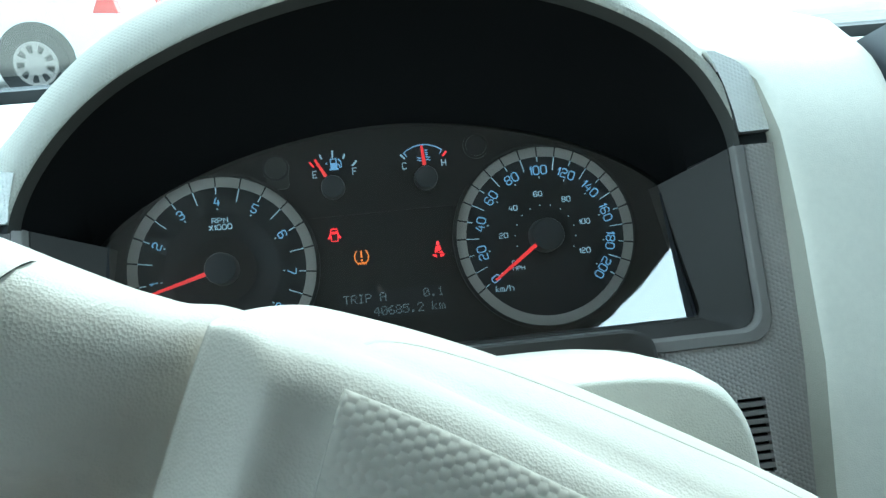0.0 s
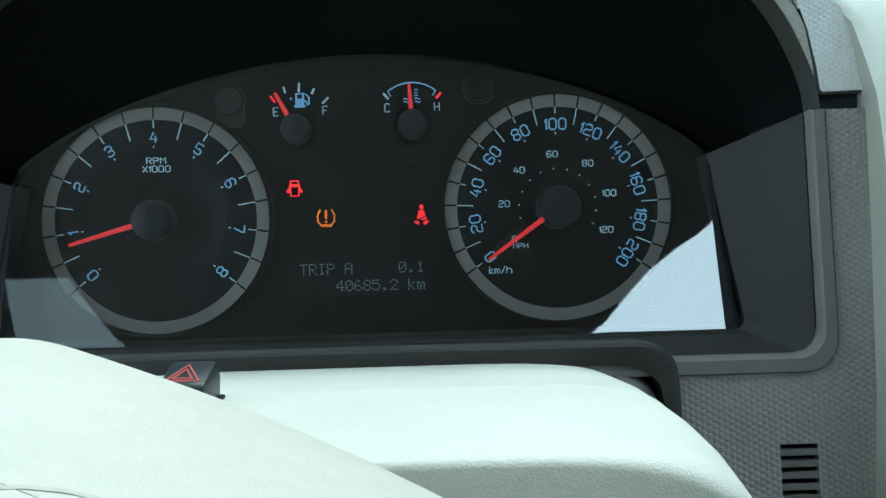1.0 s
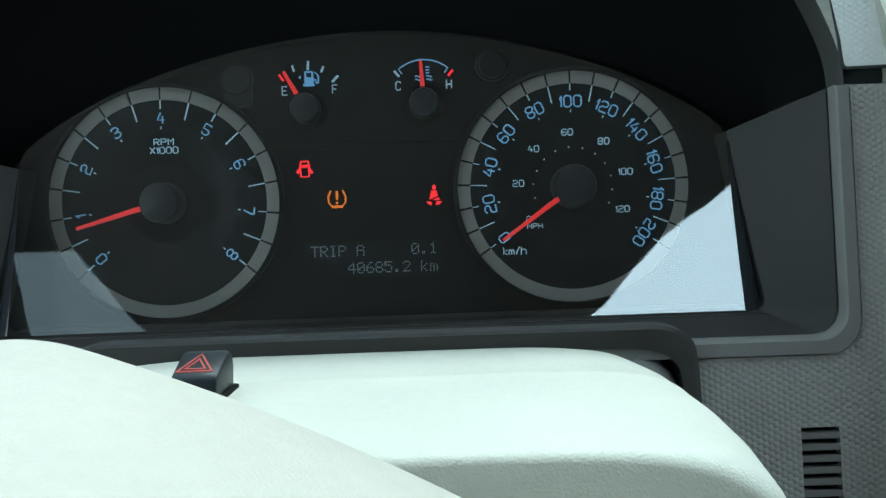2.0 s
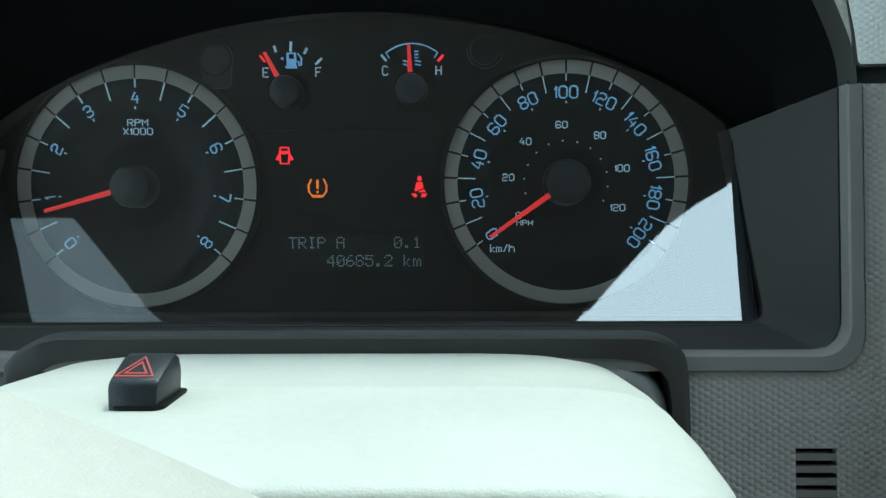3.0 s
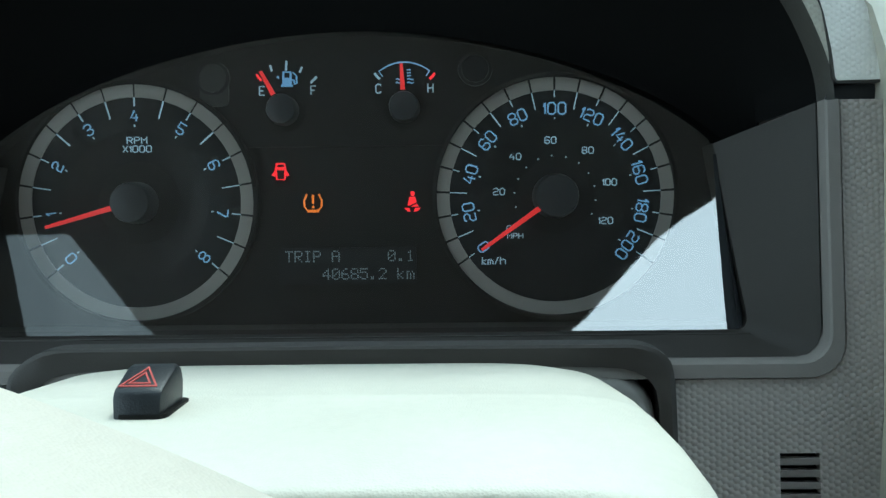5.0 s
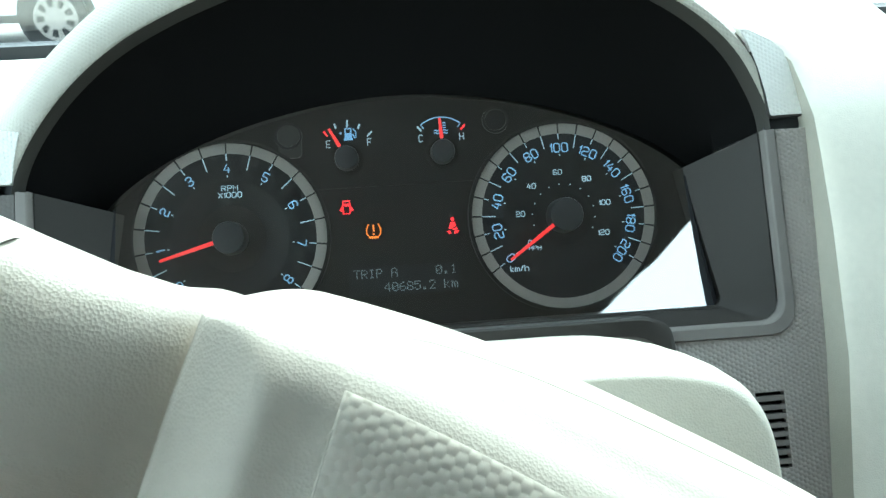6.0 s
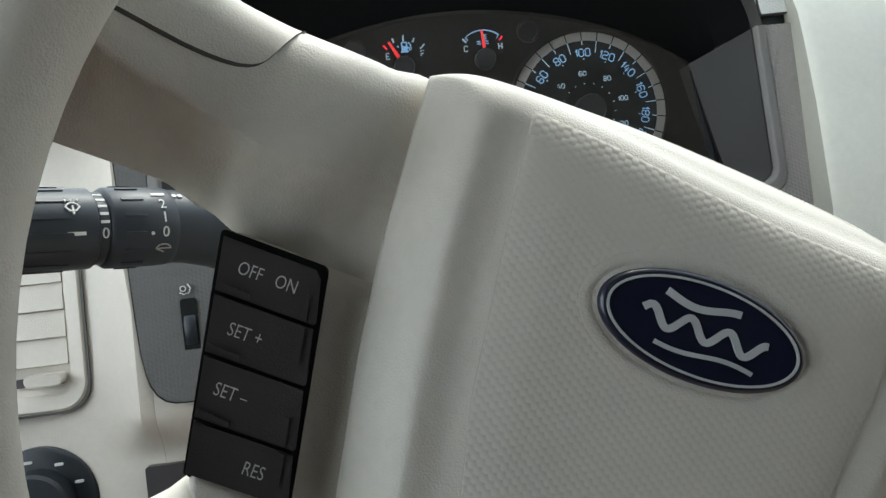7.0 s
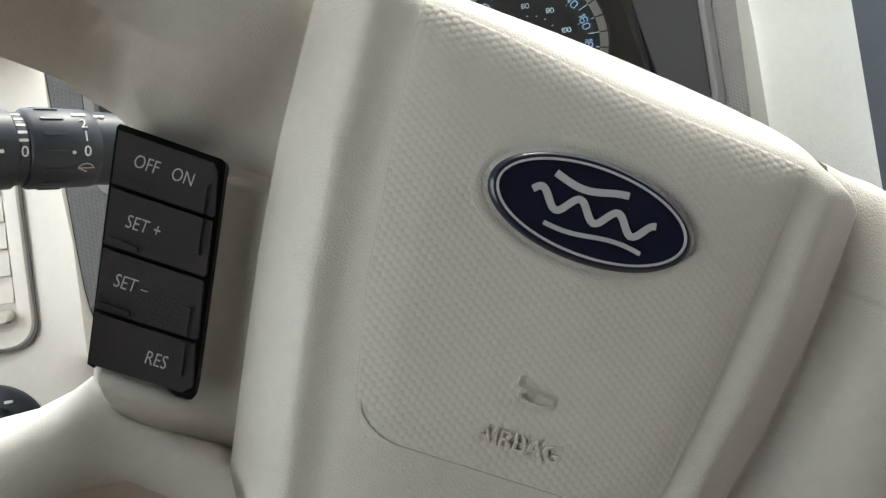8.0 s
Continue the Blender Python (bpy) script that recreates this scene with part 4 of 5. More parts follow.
def cover_w(u, v):
    """Height of the airbag cover's face."""
    return soft_min([read_table(SIDE, u - read_table(HUB_LEFT, v)), read_table(SIDE, read_table(HUB_RIGHT, v) - u), read_table(TOP, hub_top(u) - v), read_table(BOTTOM, v - BOTTOM_V)])


crowded = [0.5 - 0.5 * math.cos(math.pi * i / 64) for i in range(65)]
grid = []
for b in crowded:
    v0 = 0.074 + (BOTTOM_V - 0.074) * b
    row = []
    for a in crowded:
        u = read_table(HUB_LEFT, v0) * (1 - a) + read_table(HUB_RIGHT, v0) * a
        v = hub_top(u) + (BOTTOM_V - hub_top(u)) * b
        row.append((u, v, max(cover_w(u, v), -0.0135)))
    grid.append(row)
loop = [p[:2] for p in grid[0]] + [r[-1][:2] for r in grid[1:]] + [p[:2] for p in grid[-1][-2::-1]] + [r[0][:2] for r in grid[-2:0:-1]]


def skirt(rise, w, k=1.0):
    return [(x * k, y * k + (rise * (1.15 - 0.75 * (x / 0.1) ** 2) + fall(x) * min(1.0, rise / 0.0062)) * max(0.0, y / 0.071) ** 2, w) for x, y in loop]


back_rings = [skirt(0.004, -0.0990, 0.88), skirt(0.0072, -0.085), skirt(0.0080, -0.065), skirt(0.0079, -0.0612, 0.998)]
part("back_cover", skin(back_rings), LEATHER, wheel, "cream cover behind the hub", angle=70)
hub_rings = [skirt(0.0, -0.0610, 0.9), skirt(0.0079, -0.0610), skirt(0.0072, -0.045), skirt(0.0062, -0.035), skirt(0.0045, -0.0262), skirt(0.0030, -0.0268, 0.97), skirt(0.0, -0.0270, 0.9)]
part("hub", skin(hub_rings), LEATHER, wheel, "cream grained hub", angle=70)
cover = skin(grid, False, False)
cover = merged(cover, skin([skirt(0.0045, -0.0260), skirt(0.0032, -0.0200), skirt(0.0018, -0.0160), [(*p[:2], max(cover_w(*p), -0.0135)) for p in loop]], True, False))
bmesh.ops.remove_doubles(cover, verts=cover.verts, dist=0.00002)
part("airbag_cover", cover, LEATHER, wheel, "cream grained airbag cover", angle=60)
PAD_LEFT = [(-0.062, -0.034), (-0.0585, -0.038), (-0.054, -0.0430), (-0.0474, -0.0462), (-0.0156, -0.0540), (0.027, -0.0602), (0.057, -0.0642), (0.080, -0.0660)]
PAD_RIGHT = [(-0.062, 0.036), (-0.0585, 0.042), (-0.054, 0.0475), (-0.0474, 0.0510), (-0.0156, 0.0555), (0.027, 0.0590), (0.057, 0.0615), (0.080, 0.0625)]
pad_rows = []
for b in [0.0, 0.004] + [0.012 + 0.976 * i / 46 for i in range(47)] + [0.996, 1.0]:
    row = []
    for a in [0.0, 0.003] + [0.008 + 0.984 * i / 40 for i in range(41)] + [0.997, 1.0]:
        v0 = 0.074 + (-0.0575 - 0.074) * b
        u = read_table(PAD_LEFT, v0) * (1 - a) + read_table(PAD_RIGHT, v0) * a
        v = (hub_top(u) - 0.0068) * (1 - b) - 0.0575 * b
        edge = a in (0.0, 1.0) or b in (0.0, 1.0)
        row.append((u, v, cover_w(u, v) + (-0.0008 if edge else 0.0004)))
    pad_rows.append(row)
pad = part("dotted_pad", skin(pad_rows, False, False), PAD_DOT, wheel, "cream plastic pad with a raised dot pattern", angle=80)
seams = []
for table in (PAD_LEFT, PAD_RIGHT):
    pts = []
    for i in range(40):
        v = 0.060 - 0.114 * i / 39
        u = read_table(table, v)
        w = cover_w(u, v)
        e = math.copysign(0.00018, u)
        pts.append([(u - e, v, w - 0.001), (u - e, v, w + 0.0004), (u + e, v, w + 0.0004), (u + e, v, w - 0.001)])
    seams.append(skin(pts))
outline = [(-0.0455, -0.0470), (-0.0438, -0.0510), (-0.0405, -0.0542), (-0.0360, -0.0562)] + [(-0.032 + 0.070 * i / 12, -0.0570) for i in range(13)] + [(0.0415, -0.0562), (0.0455, -0.0540), (0.0485, -0.0505), (0.0500, -0.0465)]
lip = []
for i, (u, v) in enumerate(outline):
    a, c = outline[max(0, i - 1)], outline[min(len(outline) - 1, i + 1)]
    n = Vector((c[1] - a[1], a[0] - c[0])).normalized() * 0.0008
    w = cover_w(u, v)
    h = 0.0010 if 0 < i < len(outline) - 1 else 0.0002
    lip.append([(u - n.x, v - n.y, w - 0.001), (u - n.x * 0.5, v - n.y * 0.5, w + h), (u + n.x * 0.5, v + n.y * 0.5, w + h), (u + n.x, v + n.y, w - 0.001)])
part("pad_lip", skin(lip), LEATHER, wheel, "rounded lip under the dotted pad", angle=70)
RISE = [(0.0135, 0.0), (0.0160, 0.0018), (0.0200, 0.0032), (0.0260, 0.0045), (0.0350, 0.0062), (0.0450, 0.0072)]


def top_v(u, w):
    """Height of the hub's upper face behind its front edge."""
    v = hub_top(u)
    r = read_table(RISE, -w)
    return v + (r * (1.15 - 0.75 * (u / 0.1) ** 2) + fall(u) * min(1.0, r / 0.0062)) * (v / 0.071) ** 2


run = [(-0.0655, -0.0140), (-0.0640, -0.0170), (-0.0620, -0.0205), (-0.0592, -0.0240), (-0.0560, -0.0268), (-0.0520, -0.0290), (-0.0470, -0.0303), (-0.0400, -0.0312)]
run += [(-0.030 + 0.060 * i / 10, -0.0320) for i in range(11)] + [(-u - 0.003, w) for u, w in run[::-1]]
over = []
for i, (u, w) in enumerate(run):
    a, c = run[max(0, i - 1)], run[min(len(run) - 1, i + 1)]
    n = Vector((c[1] - a[1], a[0] - c[0])).normalized() * 0.00035
    p, q = (u - n.x, w - n.y), (u + n.x, w + n.y)
    over.append([(p[0], top_v(*p) - 0.001, p[1]), (p[0], top_v(*p) + 0.00008, p[1]), (q[0], top_v(*q) + 0.00012, q[1]), (q[0], top_v(*q) - 0.001, q[1])])
seams.append(skin(over))
part("pad_seam", merged(*seams), PADSEAM, wheel, "fine seam round the dotted pad")

# oval badge with plain chrome swirls
EX, EY = 0.0009, 0.0246
BW = cover_w(EX, EY)


def on_badge(rings):
    return skin([[(x, y, w) for x, y in oval(a, c, 64, EX, EY)] for a, c, w in rings])


seat = [[(x, y, cover_w(x, y) + dw) for x, y in oval(a, c, 64, EX, EY)] for a, c, dw in ((0.0372, 0.0206, -0.0006), (0.0370, 0.0204, 0.0007), (0.0355, 0.0190, 0.0008), (0.0332, 0.0164, 0.0004), (0.0320, 0.0150, -0.0004))]
part("badge_seat", skin(seat, True, False), LEATHER, wheel, "smooth cream oval seat")
badge = part("badge", on_badge(((0.0318, 0.0151, BW - 0.0010), (0.0318, 0.0151, BW + 0.0012), (0.0313, 0.0147, BW + 0.0022), (0.0305, 0.0140, BW + 0.0026), (0.0298, 0.0133, BW + 0.0023), (0.018, 0.0090, BW + 0.0028), (0.004, 0.002, BW + 0.0030))), NAVY, wheel, "dark blue oval badge with silver swirls")
part("badge_ring", stroke(oval(0.0293, 0.0129, 64, EX, EY), 0.0007, BW + 0.0022, BW + 0.0030, "Z", True), SCRIPT, badge, "silver line")


def flourish(pts, w):
    return stroke([(EX + x, EY + y) for x, y in pts], w, BW + 0.0024, BW + 0.0036, "Z")


def swash(x0, x1, y0, rise, turns, phase):
    return [(x0 + (x1 - x0) * k / 48, y0 + rise * math.sin(2 * math.pi * turns * k / 48 + phase)) for k in range(49)]


swirl = [flourish(swash(-0.0140, 0.0085, 0.0066, 0.0013, 0.8, 2.7), 0.0021), flourish(swash(-0.0190, 0.0190, -0.0004, 0.0026, 3.2, 0.4), 0.0021), flourish(swash(-0.0130, 0.0170, -0.0070, 0.0009, 0.9, 3.6), 0.0013)]
part("flourish", merged(*swirl), SCRIPT, badge, "silver swirls")

# horn mark and moulded word
hw = cover_w(0, -0.032) + 0.0002
horn = merged(stroke([(-0.0030, -0.0268), (-0.0034, -0.0300)], 0.0008, hw, hw + 0.0012, "Z"), stroke(oval(0.0050, 0.0019, 20, 0.0030, -0.0318), 0.0008, hw, hw + 0.0012, "Z", True),
              stroke([(-0.0040, -0.0303), (0.0020, -0.0300), (0.0082, -0.0302)], 0.0008, hw, hw + 0.0012, "Z"))
part("horn_mark", horn, LEATHER, wheel, "moulded horn mark")
part("lettering", lettering("AIRBAG", 0.0070, pose(0.0024, -0.0458, cover_w(0, -0.045) + 0.0008), 1.08, 0.0006, 0.00003), LEATHER, wheel, "moulded raised letters")

# spokes: an upper arm, the pillar that holds the keys, and a lower arm
def lerp(table, x):
    """Reads a smooth value off a short table of (x, value), in rising x."""
    for (a, p), (b, q) in zip(table, table[1:]):
        if x <= b:
            k = max(0.0, (x - a) / (b - a))
            k = k * k * (3 - 2 * k)
            return p + (q - p) * k
    return table[-1][1]


UPPER_TOP = [(-0.215, 0.118), (-0.200, 0.106), (-0.186, 0.090), (-0.174, 0.0745), (-0.166, 0.0702), (-0.152, 0.0690), (-0.135, 0.0686), (-0.120, 0.0686), (-0.109, 0.0692), (-0.0975, 0.0722), (-0.08, 0.074)]
UPPER_LOW = [(-0.216, -0.020), (-0.2035, -0.004), (-0.2005, 0.006), (-0.194, 0.0105), (-0.160, 0.0115), (-0.145, 0.0080), (-0.134, 0.0046), (-0.08, 0.0046)]
VALLEY = [(-0.214, 0.0375), (-0.138, 0.0), (-0.122, 0.0), (-0.088, -0.0140), (-0.08, -0.0145)]
ACROSS = [(0.0, -0.036), (0.0, -0.026), (0.015, -0.0175), (0.05, -0.0115), (0.11, -0.0078), (0.20, -0.0056), (0.35, -0.0044), (0.50, -0.0038), (0.585, -0.0040), (0.605, -0.0046), (0.62, -0.0058), (0.64, -0.0080), (0.70, -0.0132), (0.80, -0.0212), (0.90, -0.0286), (0.96, -0.0331), (1.0, -0.036)]
SHELF = [(-0.200, -0.0245), (-0.122, -0.0245), (-0.088, -0.0085), (-0.08, -0.0075)]
BLEND = [(-0.214, 0.3), (-0.185, 1.0), (-0.08, 1.0)]


def arm_w(u, k, w, sunk=1):
    """Height of the upper arm's face; over the keys its lower side runs out flat."""
    b = lerp(BLEND, u) * max(0.0, min(1.0, (k - 0.5) / 0.09))
    return (w * (1 - b) + max(w if w > -0.0038 else -0.0038 + (w + 0.0038) * 0.643, lerp(SHELF, u) if sunk else -0.0050) * b) + lerp(VALLEY, u)


def on_arm(u, v):
    top, low = lerp(UPPER_TOP, u), lerp(UPPER_LOW, u)
    k = (top - v) / (top - low)
    for (a, p), (c, q) in zip(ACROSS[1:], ACROSS[2:]):
        if k <= c:
            return arm_w(u, k, p + (q - p) * (k - a) / max(1e-6, c - a))
    return -0.036


def crease(v):
    return read_table(HUB_LEFT, v)


def spoke_mesh(side):
    sunk = 1 if side > 0 else 0
    us = [-0.214 + 0.132 * i / 44 for i in range(45)]
    upper = [[(side * u, lerp(UPPER_TOP, u) * (1 - k) + lerp(UPPER_LOW, u) * k, arm_w(u, k, w, sunk)) for k, w in ACROSS] for u in us]
    pillar = []
    for i in range(40):
        v = 0.0105 - 0.0985 * i / 39
        lft = -0.1349 + 0.0134 * (0.0032 - v) / 0.0654 + max(0.0, -0.067 - v) * 1.0
        rgt = crease(v) + 0.006
        drop = -0.0110 * max(0.0, min(1.0, (v - 0.0005) / 0.005)) * sunk - 0.001 - 1.5 * max(0.0, v - 0.0058) * sunk - 0.8 * max(0.0, -0.071 - v)
        deep = sunk * max(0.0, min(1.0, (v + 0.069) / 0.008))
        line = []
        for k, w in ((0.0, -0.036), (0.0, -0.020), (0.01, -0.0085), (0.03, -0.0056), (0.07, -0.0046), (0.2, -0.0045), (0.4, -0.0045), (0.5, -0.0045), (0.6, -0.0045), (0.7, -0.0046), (0.8, -0.0046), (0.9, -0.0046), (1.0, -0.0046)):
            u = lft + (rgt - lft) * k
            line.append((side * u, v, w + drop - 0.008 * deep * max(0.0, min(1.0, (1.0 - k) / 0.4)) + lerp(VALLEY, u - crease(v) - 0.0935)))
        pillar.append(line)
    path = [(-0.075, -0.0790), (-0.1215, -0.0690), (-0.1270, -0.0775), (-0.1370, -0.0880), (-0.1500, -0.0965), (-0.1660, -0.1020), (-0.1900, -0.1040)]
    low = [(-0.055, -0.1050), (-0.0850, -0.1060), (-0.1020, -0.1120), (-0.1180, -0.1200), (-0.1330, -0.1290), (-0.1480, -0.1370), (-0.1680, -0.1440)]
    lower = [[(side * (a * (1 - k) + c * k), b * (1 - k) + d * k, w + (0.002 if n > 4 else -0.0006)) for k, w in ACROSS] for n, ((a, b), (c, d)) in enumerate(zip(path, low))]
    return merged(skin(upper, False, False), skin(pillar, False, False), skin(lower, False, False))


part("spoke", spoke_mesh(1), LEATHER, wheel, "cream grained spoke with cruise keys", angle=75)
# made-up dark backs too, against bright reflections of spokes and hub
for s in (1, -1):
    part("spoke_back", prism([(s * u, v) for u, v in ((-0.185, 0.020), (-0.085, 0.012), (-0.085, 0.066), (-0.150, 0.064), (-0.180, 0.075))], -0.040, -0.034, "Z", 0.002, 1), BUTTON, wheel, "added dark back of the spoke, mutes its lens reflection")
part("hub_back", prism(scaled(loop[::4], 0.84), -0.102, -0.0985, "Z"), BUTTON, wheel, "added dark plate behind the hub, mutes its lens reflection")
part("spoke", spoke_mesh(-1), LEATHER, wheel, "cream grained spoke", angle=75)
seam_pts = [(-0.1901, 0.0479), (-0.1830, 0.0480), (-0.1761, 0.0480), (-0.1685, 0.0477), (-0.1612, 0.0475), (-0.1560, 0.0477), (-0.1513, 0.0481), (-0.1475, 0.0488), (-0.1445, 0.0499), (-0.1425, 0.0512), (-0.1410, 0.0530), (-0.1392, 0.0568), (-0.1376, 0.0611), (-0.1367, 0.0640), (-0.1361, 0.0660), (-0.1357, 0.0672)]
rings = []
for (u, v) in seam_pts:
    w = on_arm(u, v)
    rings.append([(u - 0.0004, v - 0.0006, w - 0.003), (u - 0.0004, v - 0.0006, w + 0.0004), (u + 0.0004, v + 0.0006, w + 0.0006), (u + 0.0004, v + 0.0006, w - 0.003)])
part("grip_seam", skin(rings), BROWNSEAM, wheel, "dark seam in the grip")

# cruise keys
rows_v = [0.0032, -0.0126, -0.0293, -0.0470, -0.0622]


def key_edge(v):
    k = (0.0032 - v) / 0.0654
    return -0.1336 + 0.0134 * k, -0.1044 + 0.0131 * k


tl, tr, br, bl = (key_edge(0.0045)[0] - 0.001, 0.0045), (key_edge(0.0045)[1] + 0.0012, 0.0045), (key_edge(-0.0636)[1] + 0.0012, -0.0636), (key_edge(-0.0636)[0] - 0.001, -0.0634)
o = smooth_outline([bl, (bl[0] * 0.97 + tl[0] * 0.03, -0.061), (tl[0], 0.002), tl, (tl[0] + 0.003, 0.0045), (tr[0] - 0.0045, tr[1]), tr, (tr[0] + 0.0009, tr[1] - 0.0045), (br[0] - 0.0009, br[1] + 0.0045), br, (br[0] - 0.0045, br[1])], 2)
SINK = Matrix.Translation((-0.085, -0.001, 0.245))
keys = part("key_block", prism(o, -0.012, -0.0036, "Z", 0.0006, 1), LINE, wheel, "black cruise control key block")
keys.matrix_local = SINK @ Matrix.Scale(1.0327, 4) @ SINK.inverted()
words = ((("OFF", -0.1232, -0.0041), ("ON", -0.1128, -0.0041)), (("SET +", -0.1184, -0.0208),), (("SET –", -0.1163, -0.0374),), (("RES", -0.1031, -0.0552),))
for i in range(4):
    a, b = rows_v[i] - 0.0006, rows_v[i + 1] + 0.0006
    la, ra = key_edge(a)
    lb, rb = key_edge(b)
    c = 0.0022
    o = [(la, a), (ra - (c if i == 0 else 0.0006), a), (ra - 0.0002, a - (c if i == 0 else 0.0006)), (rb, b + (c if i == 3 else 0.0006)), (rb - (c if i == 3 else 0.0006), b), (lb, b)]
    part("key", prism(o, -0.006, -0.0008, "Z", 0.0009, 3), BUTTON, keys)
    h = a - b
    top, end = (a - 0.5 * h, b + 0.0003) if i % 2 == 0 else (a - 0.0003, b + 0.33 * h)
    rt, re = key_edge(top)[1], key_edge(end)[1]
    part("key_ridge", prism([(rt - 0.0048, top), (rt - 0.0028, top), (re - 0.0028, end), (re - 0.0048, end)], -0.002, 0.0002, "Z", 0.0006, 2), BUTTON, keys)
    if i < 3:
        part("key_lip", prism([(lb + 0.0002, b + 0.0024), (lb + 0.0092, b + 0.0020), (lb + 0.0098, b + 0.0008), (lb, b + 0.0006)], -0.002, 0.0008, "Z", 0.0006, 2), BUTTON, keys)
    for txt, dx, v in words[i]:
        part("lettering", lettering(txt, 0.0054, pose(dx, v, -0.0008), 0.76, 0.0002, -0.00003), LABEL, keys, "pale printed letters")

# ---- controls at the door side ----
vent = thing("air_vent", "cream plastic air vent with level slats and a small tab", "air vent", BASE)
VX, VZ = -0.2995, -0.0965
fr = skin([[(x, front(z) + dy, z) for x, z in rounded(w, h, r, 5, VX, VZ)] for w, h, r, dy in ((0.104, 0.124, 0.016, 0.036), (0.104, 0.124, 0.016, 0.027), (0.100, 0.120, 0.015, 0.025), (0.086, 0.106, 0.010, 0.026), (0.082, 0.102, 0.008, 0.028), (0.082, 0.102, 0.008, 0.034))], True, False)
part("frame", fr, CREAM_WARM_LIT, vent, "cream vent frame")
part("gap_line", skin([[(x, front(z) + dy, z) for x, z in rounded(w, h, 0.017, 5, VX, VZ)] for w, h, dy in ((0.1035, 0.1235, 0.040), (0.1035, 0.1235, 0.0255), (0.1064, 0.1264, 0.0258), (0.1064, 0.1264, 0.040))], True, False), BROWNSEAM, vent, "dark joint round the vent")
part("well", sheet(rounded(0.088, 0.108, 0.008, 4, VX, VZ), 0.0315, 0.004), GREY, vent)
slat = finish(prism([(-0.0405, -0.0081), (0.0405, -0.0081), (0.0405, 0.0081), (-0.0405, 0.0081)], -0.006, -0.002, "Y", 0.001))
slat.materials.append(CREAM_WARM_LIT)
for i in range(5):
    z = VZ + 0.0415 - i * 0.0169
    piece("slat", slat, vent, pose(VX, front(z) + 0.0335, z, -10, 0, 0))
part("tab_slot", prism(rounded(0.030, 0.0055, 0.002, 4, VX + 0.022, VZ - 0.0425), front(VZ) + 0.0262, front(VZ) + 0.030), BUTTON, vent, "dark slot behind the tab")
part("tab", prism(rounded(0.022, 0.007, 0.003, 4, VX + 0.028, VZ - 0.041), front(VZ) + 0.014, front(VZ) + 0.026, "Y", 0.0015), CREAM_WARM_LIT, vent, "cream vent tab")

dimmer = thing("dimmer_wheel", "small ribbed black dimmer wheel set in the grey panel", "switch", BASE @ Matrix.Translation((-0.1785, front(-0.117), -0.117)))
part("slot", prism(rounded(0.0095, 0.038, 0.002, 3), -0.0008, 0.004), LINE, dimmer)
part("roller", lathe([(0.0155, -0.0034), (0.0160, -0.0028), (0.0160, 0.0028), (0.0155, 0.0034)], 48, "X", (0, 0.0125, 0.0)), BLACK, dimmer, "ribbed roller")
part("symbol", merged(stroke(oval(0.0016, 0.0016, 12, -0.0022, 0.025), 0.0005, -0.0012, 0.001, closed=True), stroke([(-0.0042, 0.0228), (-0.0020, 0.0216), (0.0012, 0.0222), (0.0022, 0.0250), (0.0006, 0.0276)], 0.0005, -0.0012, 0.001)), LABEL, dimmer)

knob = thing("headlight_switch", "round black headlight switch with white marks in the cream dashboard", "switch", BASE @ Matrix.Translation((-0.2815, front(-0.212) + 0.031, -0.212)))
part("dial", lathe([(0.034, 0.004), (0.034, -0.003), (0.032, -0.005), (0.022, -0.006), (0.021, -0.018), (0.019, -0.020), (0.0001, -0.020)], 48, "Y"), BLACK, knob, "round black dial")
for a in (100, 60, 25):
    x, z = polar(0, 0, 0.0265, a)
    part("marking", prism(rounded(0.005, 0.0016, 0.0006, 2, x, z), -0.0068, -0.005), LABEL, knob)
socket = thing("button_panel", "small dark blank button panel in the cream dashboard", "panel", BASE @ Matrix.Translation((-0.1966, front(-0.2095) + 0.0190, -0.2095)))
part("plate", prism(rounded(0.040, 0.026, 0.002, 3), -0.002, 0.006, "Y", 0.0008), BUTTON, socket)

# ---- the car round it, and outdoors ----
def world_box(name, x0, x1, y0, y1, z0, z1, mat, label, category):
    return solid(name, box(x0, x1, y0, y1, z0, z1, 0.004), mat, label, category, kind="structure")


world_box("floor", -0.5, 1.05, -2.2, 0.8, 0.30, 0.36, CARPET, "unseen car floor, brown lightened to bounce warm light", "floor")
world_box("wall_left", -0.56, -0.48, -2.2, -0.851, 0.30, 1.12, FABRIC, "grey-brown lower trim behind the front door", "wall")
# closes the open doorway, unseen, to hold back light from the left
world_box("wall_left", -0.56, -0.48, -0.85, 0.75, 0.30, 1.12, FABRIC, "unseen lower door wall, added to block light from the left", "wall")
world_box("wall_right", 1.02, 1.10, -2.2, 0.75, 0.30, 1.12, FABRIC, "grey-brown lower door trim", "wall")
# unseen walls with no rear windows, added to cut light from behind
world_box("wall_back", -0.56, 1.10, -2.28, -2.2, 0.30, 1.66, FABRIC, "unseen windowless rear wall, added to cut light from behind", "wall")
world_box("wall_left", -0.56, -0.48, -2.2, -0.951, 1.121, 1.60, FABRIC, "unseen wall, added to close off the left rear window", "wall")
world_box("wall_left", -0.56, -0.48, -2.2, -0.21, 1.601, 1.659, FABRIC, "grey-brown roof rail over the doors", "wall")
# likewise an unseen light block in place of the right rear window
world_box("wall_right", 1.02, 1.10, -2.2, -0.93, 1.121, 1.659, FABRIC, "unseen wall, added to close off the right rear window", "wall")
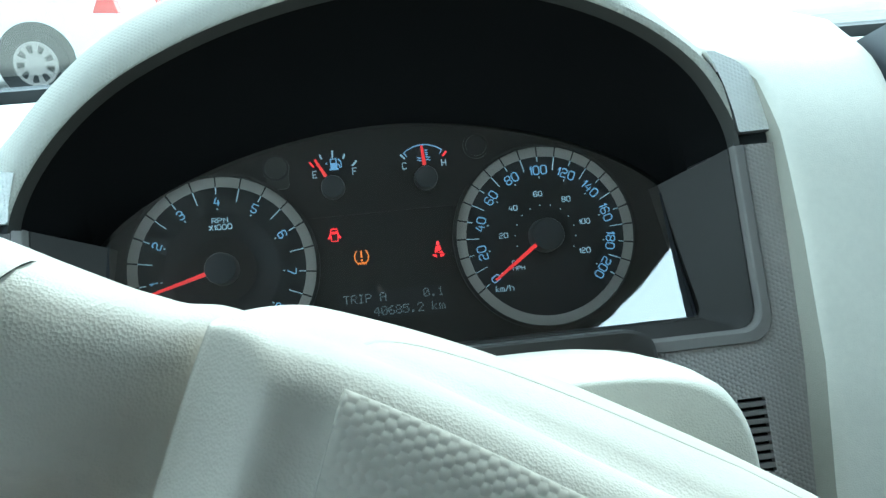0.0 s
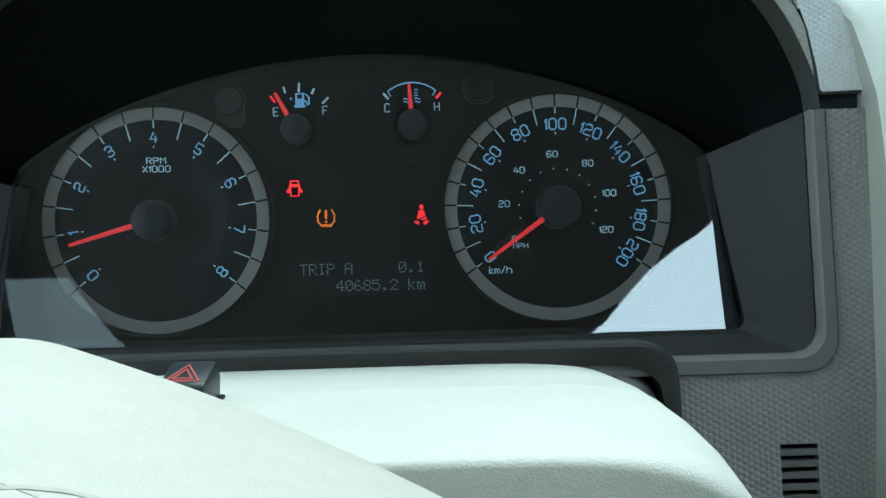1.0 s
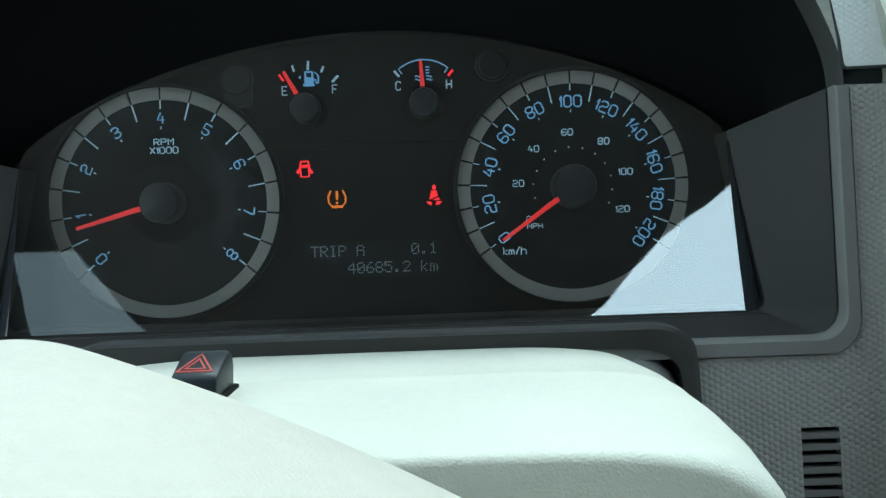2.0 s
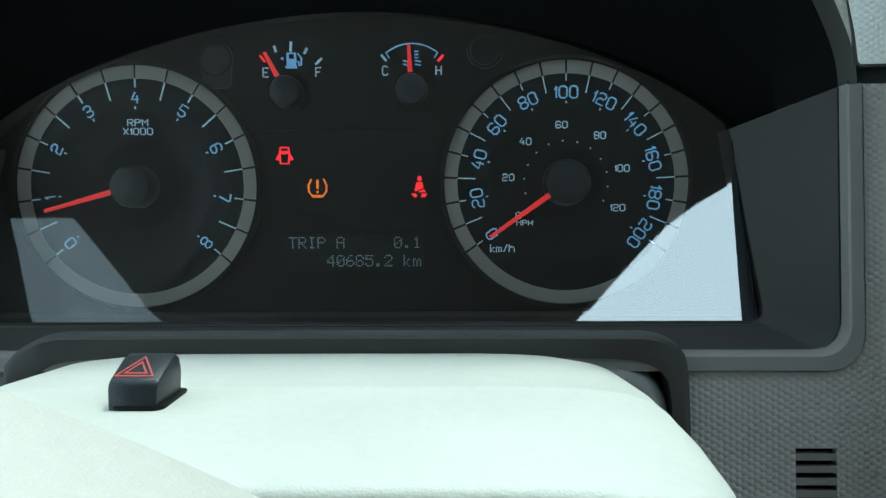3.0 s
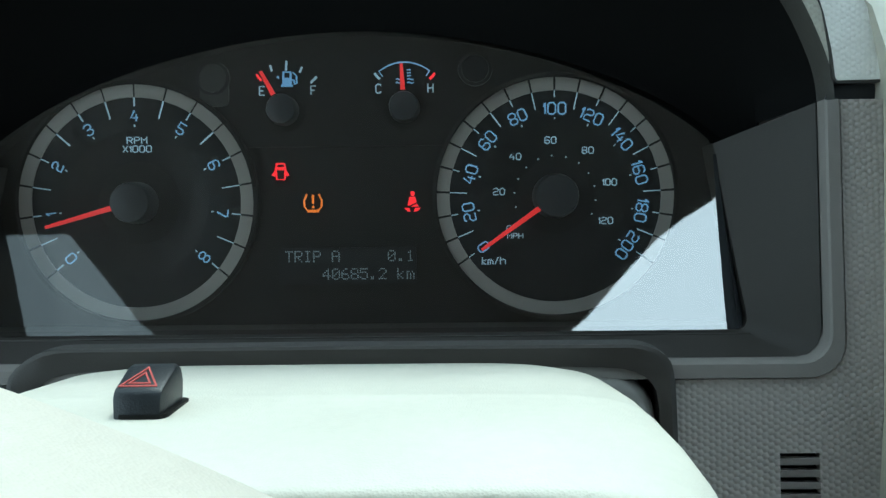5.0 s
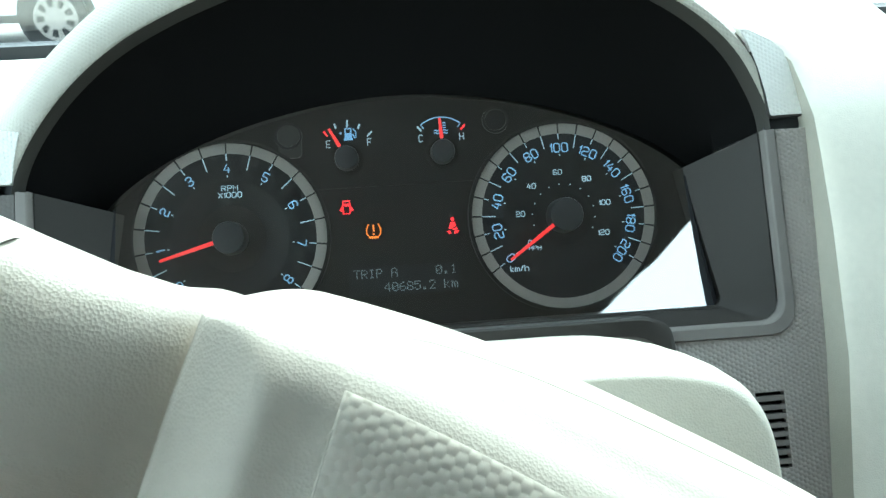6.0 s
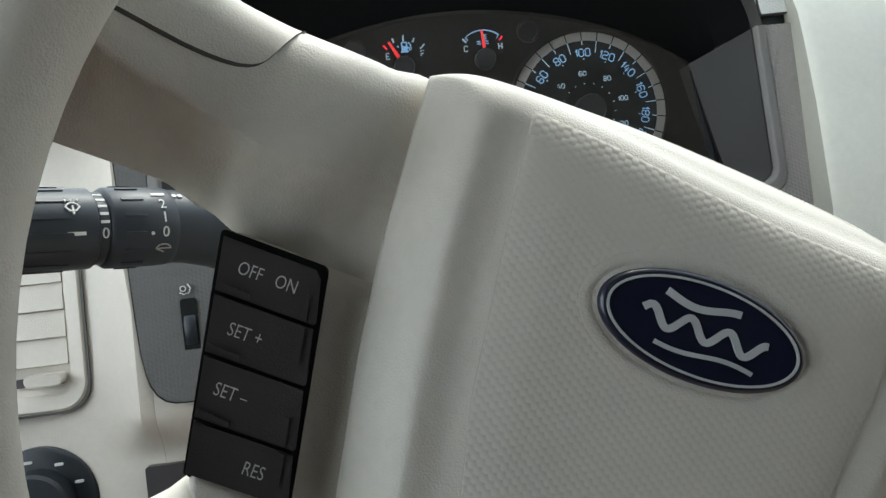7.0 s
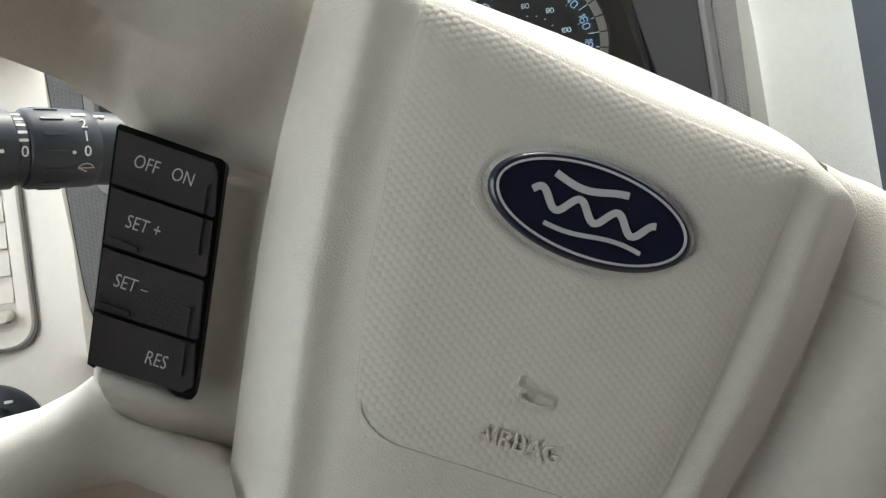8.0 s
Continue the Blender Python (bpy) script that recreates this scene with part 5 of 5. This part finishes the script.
world_box("wall_front", -0.56, 1.10, 0.68, 0.76, 0.30, 1.15, DARK, "dark bulkhead under the windscreen", "wall")
for name, x in (("pillar_left", -0.56), ("pillar_right", 1.02)):
    world_box(name, x, x + 0.08, *((-0.95, -0.85, 1.121, 1.60) if x < 0 else (-0.929, -0.83, 1.121, 1.659)), FABRIC, "grey-brown pillar trim between the windows", "pillar")
    bm = skin([[(x, 0.68, 1.08), (x + 0.08, 0.68, 1.08), (x + 0.08, 0.78, 1.06), (x, 0.78, 1.06)], [(x, -0.30, 1.66), (x + 0.08, -0.30, 1.66), (x + 0.08, -0.20, 1.66), (x, -0.20, 1.66)]])
    solid(name, bm, FABRIC, "grey-brown slanting windscreen pillar", "pillar", kind="structure")


def roof_sheet(z):
    bm = bmesh.new()
    # two unseen openings, cut to shape the bright patches mirrored in the lens
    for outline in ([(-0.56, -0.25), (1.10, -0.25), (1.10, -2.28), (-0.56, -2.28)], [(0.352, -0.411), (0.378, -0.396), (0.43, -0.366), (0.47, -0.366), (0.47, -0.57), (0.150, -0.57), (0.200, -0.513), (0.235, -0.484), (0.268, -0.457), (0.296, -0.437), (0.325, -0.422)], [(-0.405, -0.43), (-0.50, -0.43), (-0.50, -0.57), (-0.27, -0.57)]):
        vs = [bm.verts.new((x, y, z)) for x, y in outline]
        for a, b in zip(vs, vs[1:] + vs[:1]):
            bm.edges.new((a, b))
    bmesh.ops.triangle_fill(bm, use_beauty=True, edges=bm.edges)
    return bm


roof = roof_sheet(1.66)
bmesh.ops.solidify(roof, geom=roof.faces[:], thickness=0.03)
solid("ceiling", roof, FABRIC, "grey-brown headliner with two openings added for lens reflections", "ceiling", kind="structure", smooth=False)
# unseen pane over the left opening, only there to dim its reflection
solid("opening_dimmer", prism([(-0.27, -0.57), (-0.50, -0.57), (-0.50, -0.43), (-0.405, -0.43)], 1.668, 1.674, "Z"), PATCH_DIMMER, "added dark pane that dims the left lens reflection", "window", kind="structure", smooth=False)
solid("windscreen", skin([[(-0.475, 0.655, 1.175), (1.015, 0.655, 1.175), (1.015, 0.661, 1.178), (-0.475, 0.661, 1.178)], [(-0.475, -0.245, 1.655), (1.015, -0.245, 1.655), (1.015, -0.239, 1.658), (-0.475, -0.239, 1.658)]]), GLASS, "clear glass windscreen", "windscreen", kind="structure", smooth=False)
solid("window_right", prism([(-0.83, 1.12), (0.60, 1.12), (-0.25, 1.66), (-0.83, 1.66)], 1.06, 1.064, "X"), GLASS, "clear glass side window", "window", kind="structure", smooth=False)
cowl = solid("windscreen_seal", box(-0.48, 1.02, 0.640, 0.68, 1.10, 1.178, 0.004), BLACK, "black rubber seal under the windscreen", "seal", kind="structure")
solid("ground", prism([(-400, -400), (400, -400), (400, 400), (-400, 400)], -0.2, 0.0, "Z"), ASPHALT, "pale sunlit concrete yard", "ground", kind="structure")


def parked_car(m):
    car = thing("parked_car", "white estate car with silver wheels and red tail lamps, parked outside", "car", m)
    side_o = [(-2.2, 0.35), (-2.25, 0.75), (-2.15, 1.05), (-1.75, 1.60), (-1.4, 1.68), (0.2, 1.68), (0.55, 1.60), (1.15, 1.10), (2.05, 0.95), (2.2, 0.75), (2.2, 0.35)]
    part("body", prism(side_o, -0.85, 0.85, "Y", 0.06, 3), WHITEPAINT, car, "white painted body")
    for s in (-1, 1):
        glass = [(-1.6, 1.10), (-1.45, 1.55), (0.15, 1.55), (0.85, 1.10)]
        part("side_window", prism(glass, s * 0.852, s * 0.84), TINTED, car, "dark side window")
        for x in (-1.35, 1.35):
            w = part("wheel", lathe([(0.33, -0.11), (0.34, -0.07), (0.34, 0.07), (0.33, 0.11), (0.22, 0.11), (0.22, -0.11)], 40, "Y", (x, s * 0.78, 0.34), False), TYRE, car, "black tyre")
            part("arch", lathe([(0.40, 0.0), (0.40, 0.02)], 40, "Y", (x, s * 0.845, 0.36)), TYRE, car)
            part("rim", lathe([(0.23, 0.0), (0.22, s * 0.02), (0.16, s * 0.01), (0.05, s * 0.02), (0.001, s * 0.02)], 40, "Y", (x, s * 0.885, 0.34), False), RING, w, "silver wheel cover")
            for k in range(9):
                part("opening", sector(x, 0.34, 0.115, 0.190, 40 * k - 10, 40 * k + 10, s * 0.899, s * 0.905, 3), TYRE, w)
        part("sill", prism([(-0.95, 0.30), (0.95, 0.30), (0.95, 0.38), (-0.95, 0.38)], s * 0.856, s * 0.80), TYRE, car, "dark sill")
        for x in (-0.45, 0.62):
            part("door_joint", prism([(x, 0.42), (x + 0.008, 0.42), (x + 0.008, 1.08), (x, 1.08)], s * 0.8515, s * 0.84), TYRE, car)
        part("tail_lamp", prism([(-2.26, 0.78), (-2.0, 0.80), (-2.12, 1.04), (-2.19, 1.06)], s * 0.86, s * 0.70, "Y"), REDGLASS, car, "red tail lamp")
    return car


parked_car(pose(-4.36, 9.9, 0, 0, 0, 176))
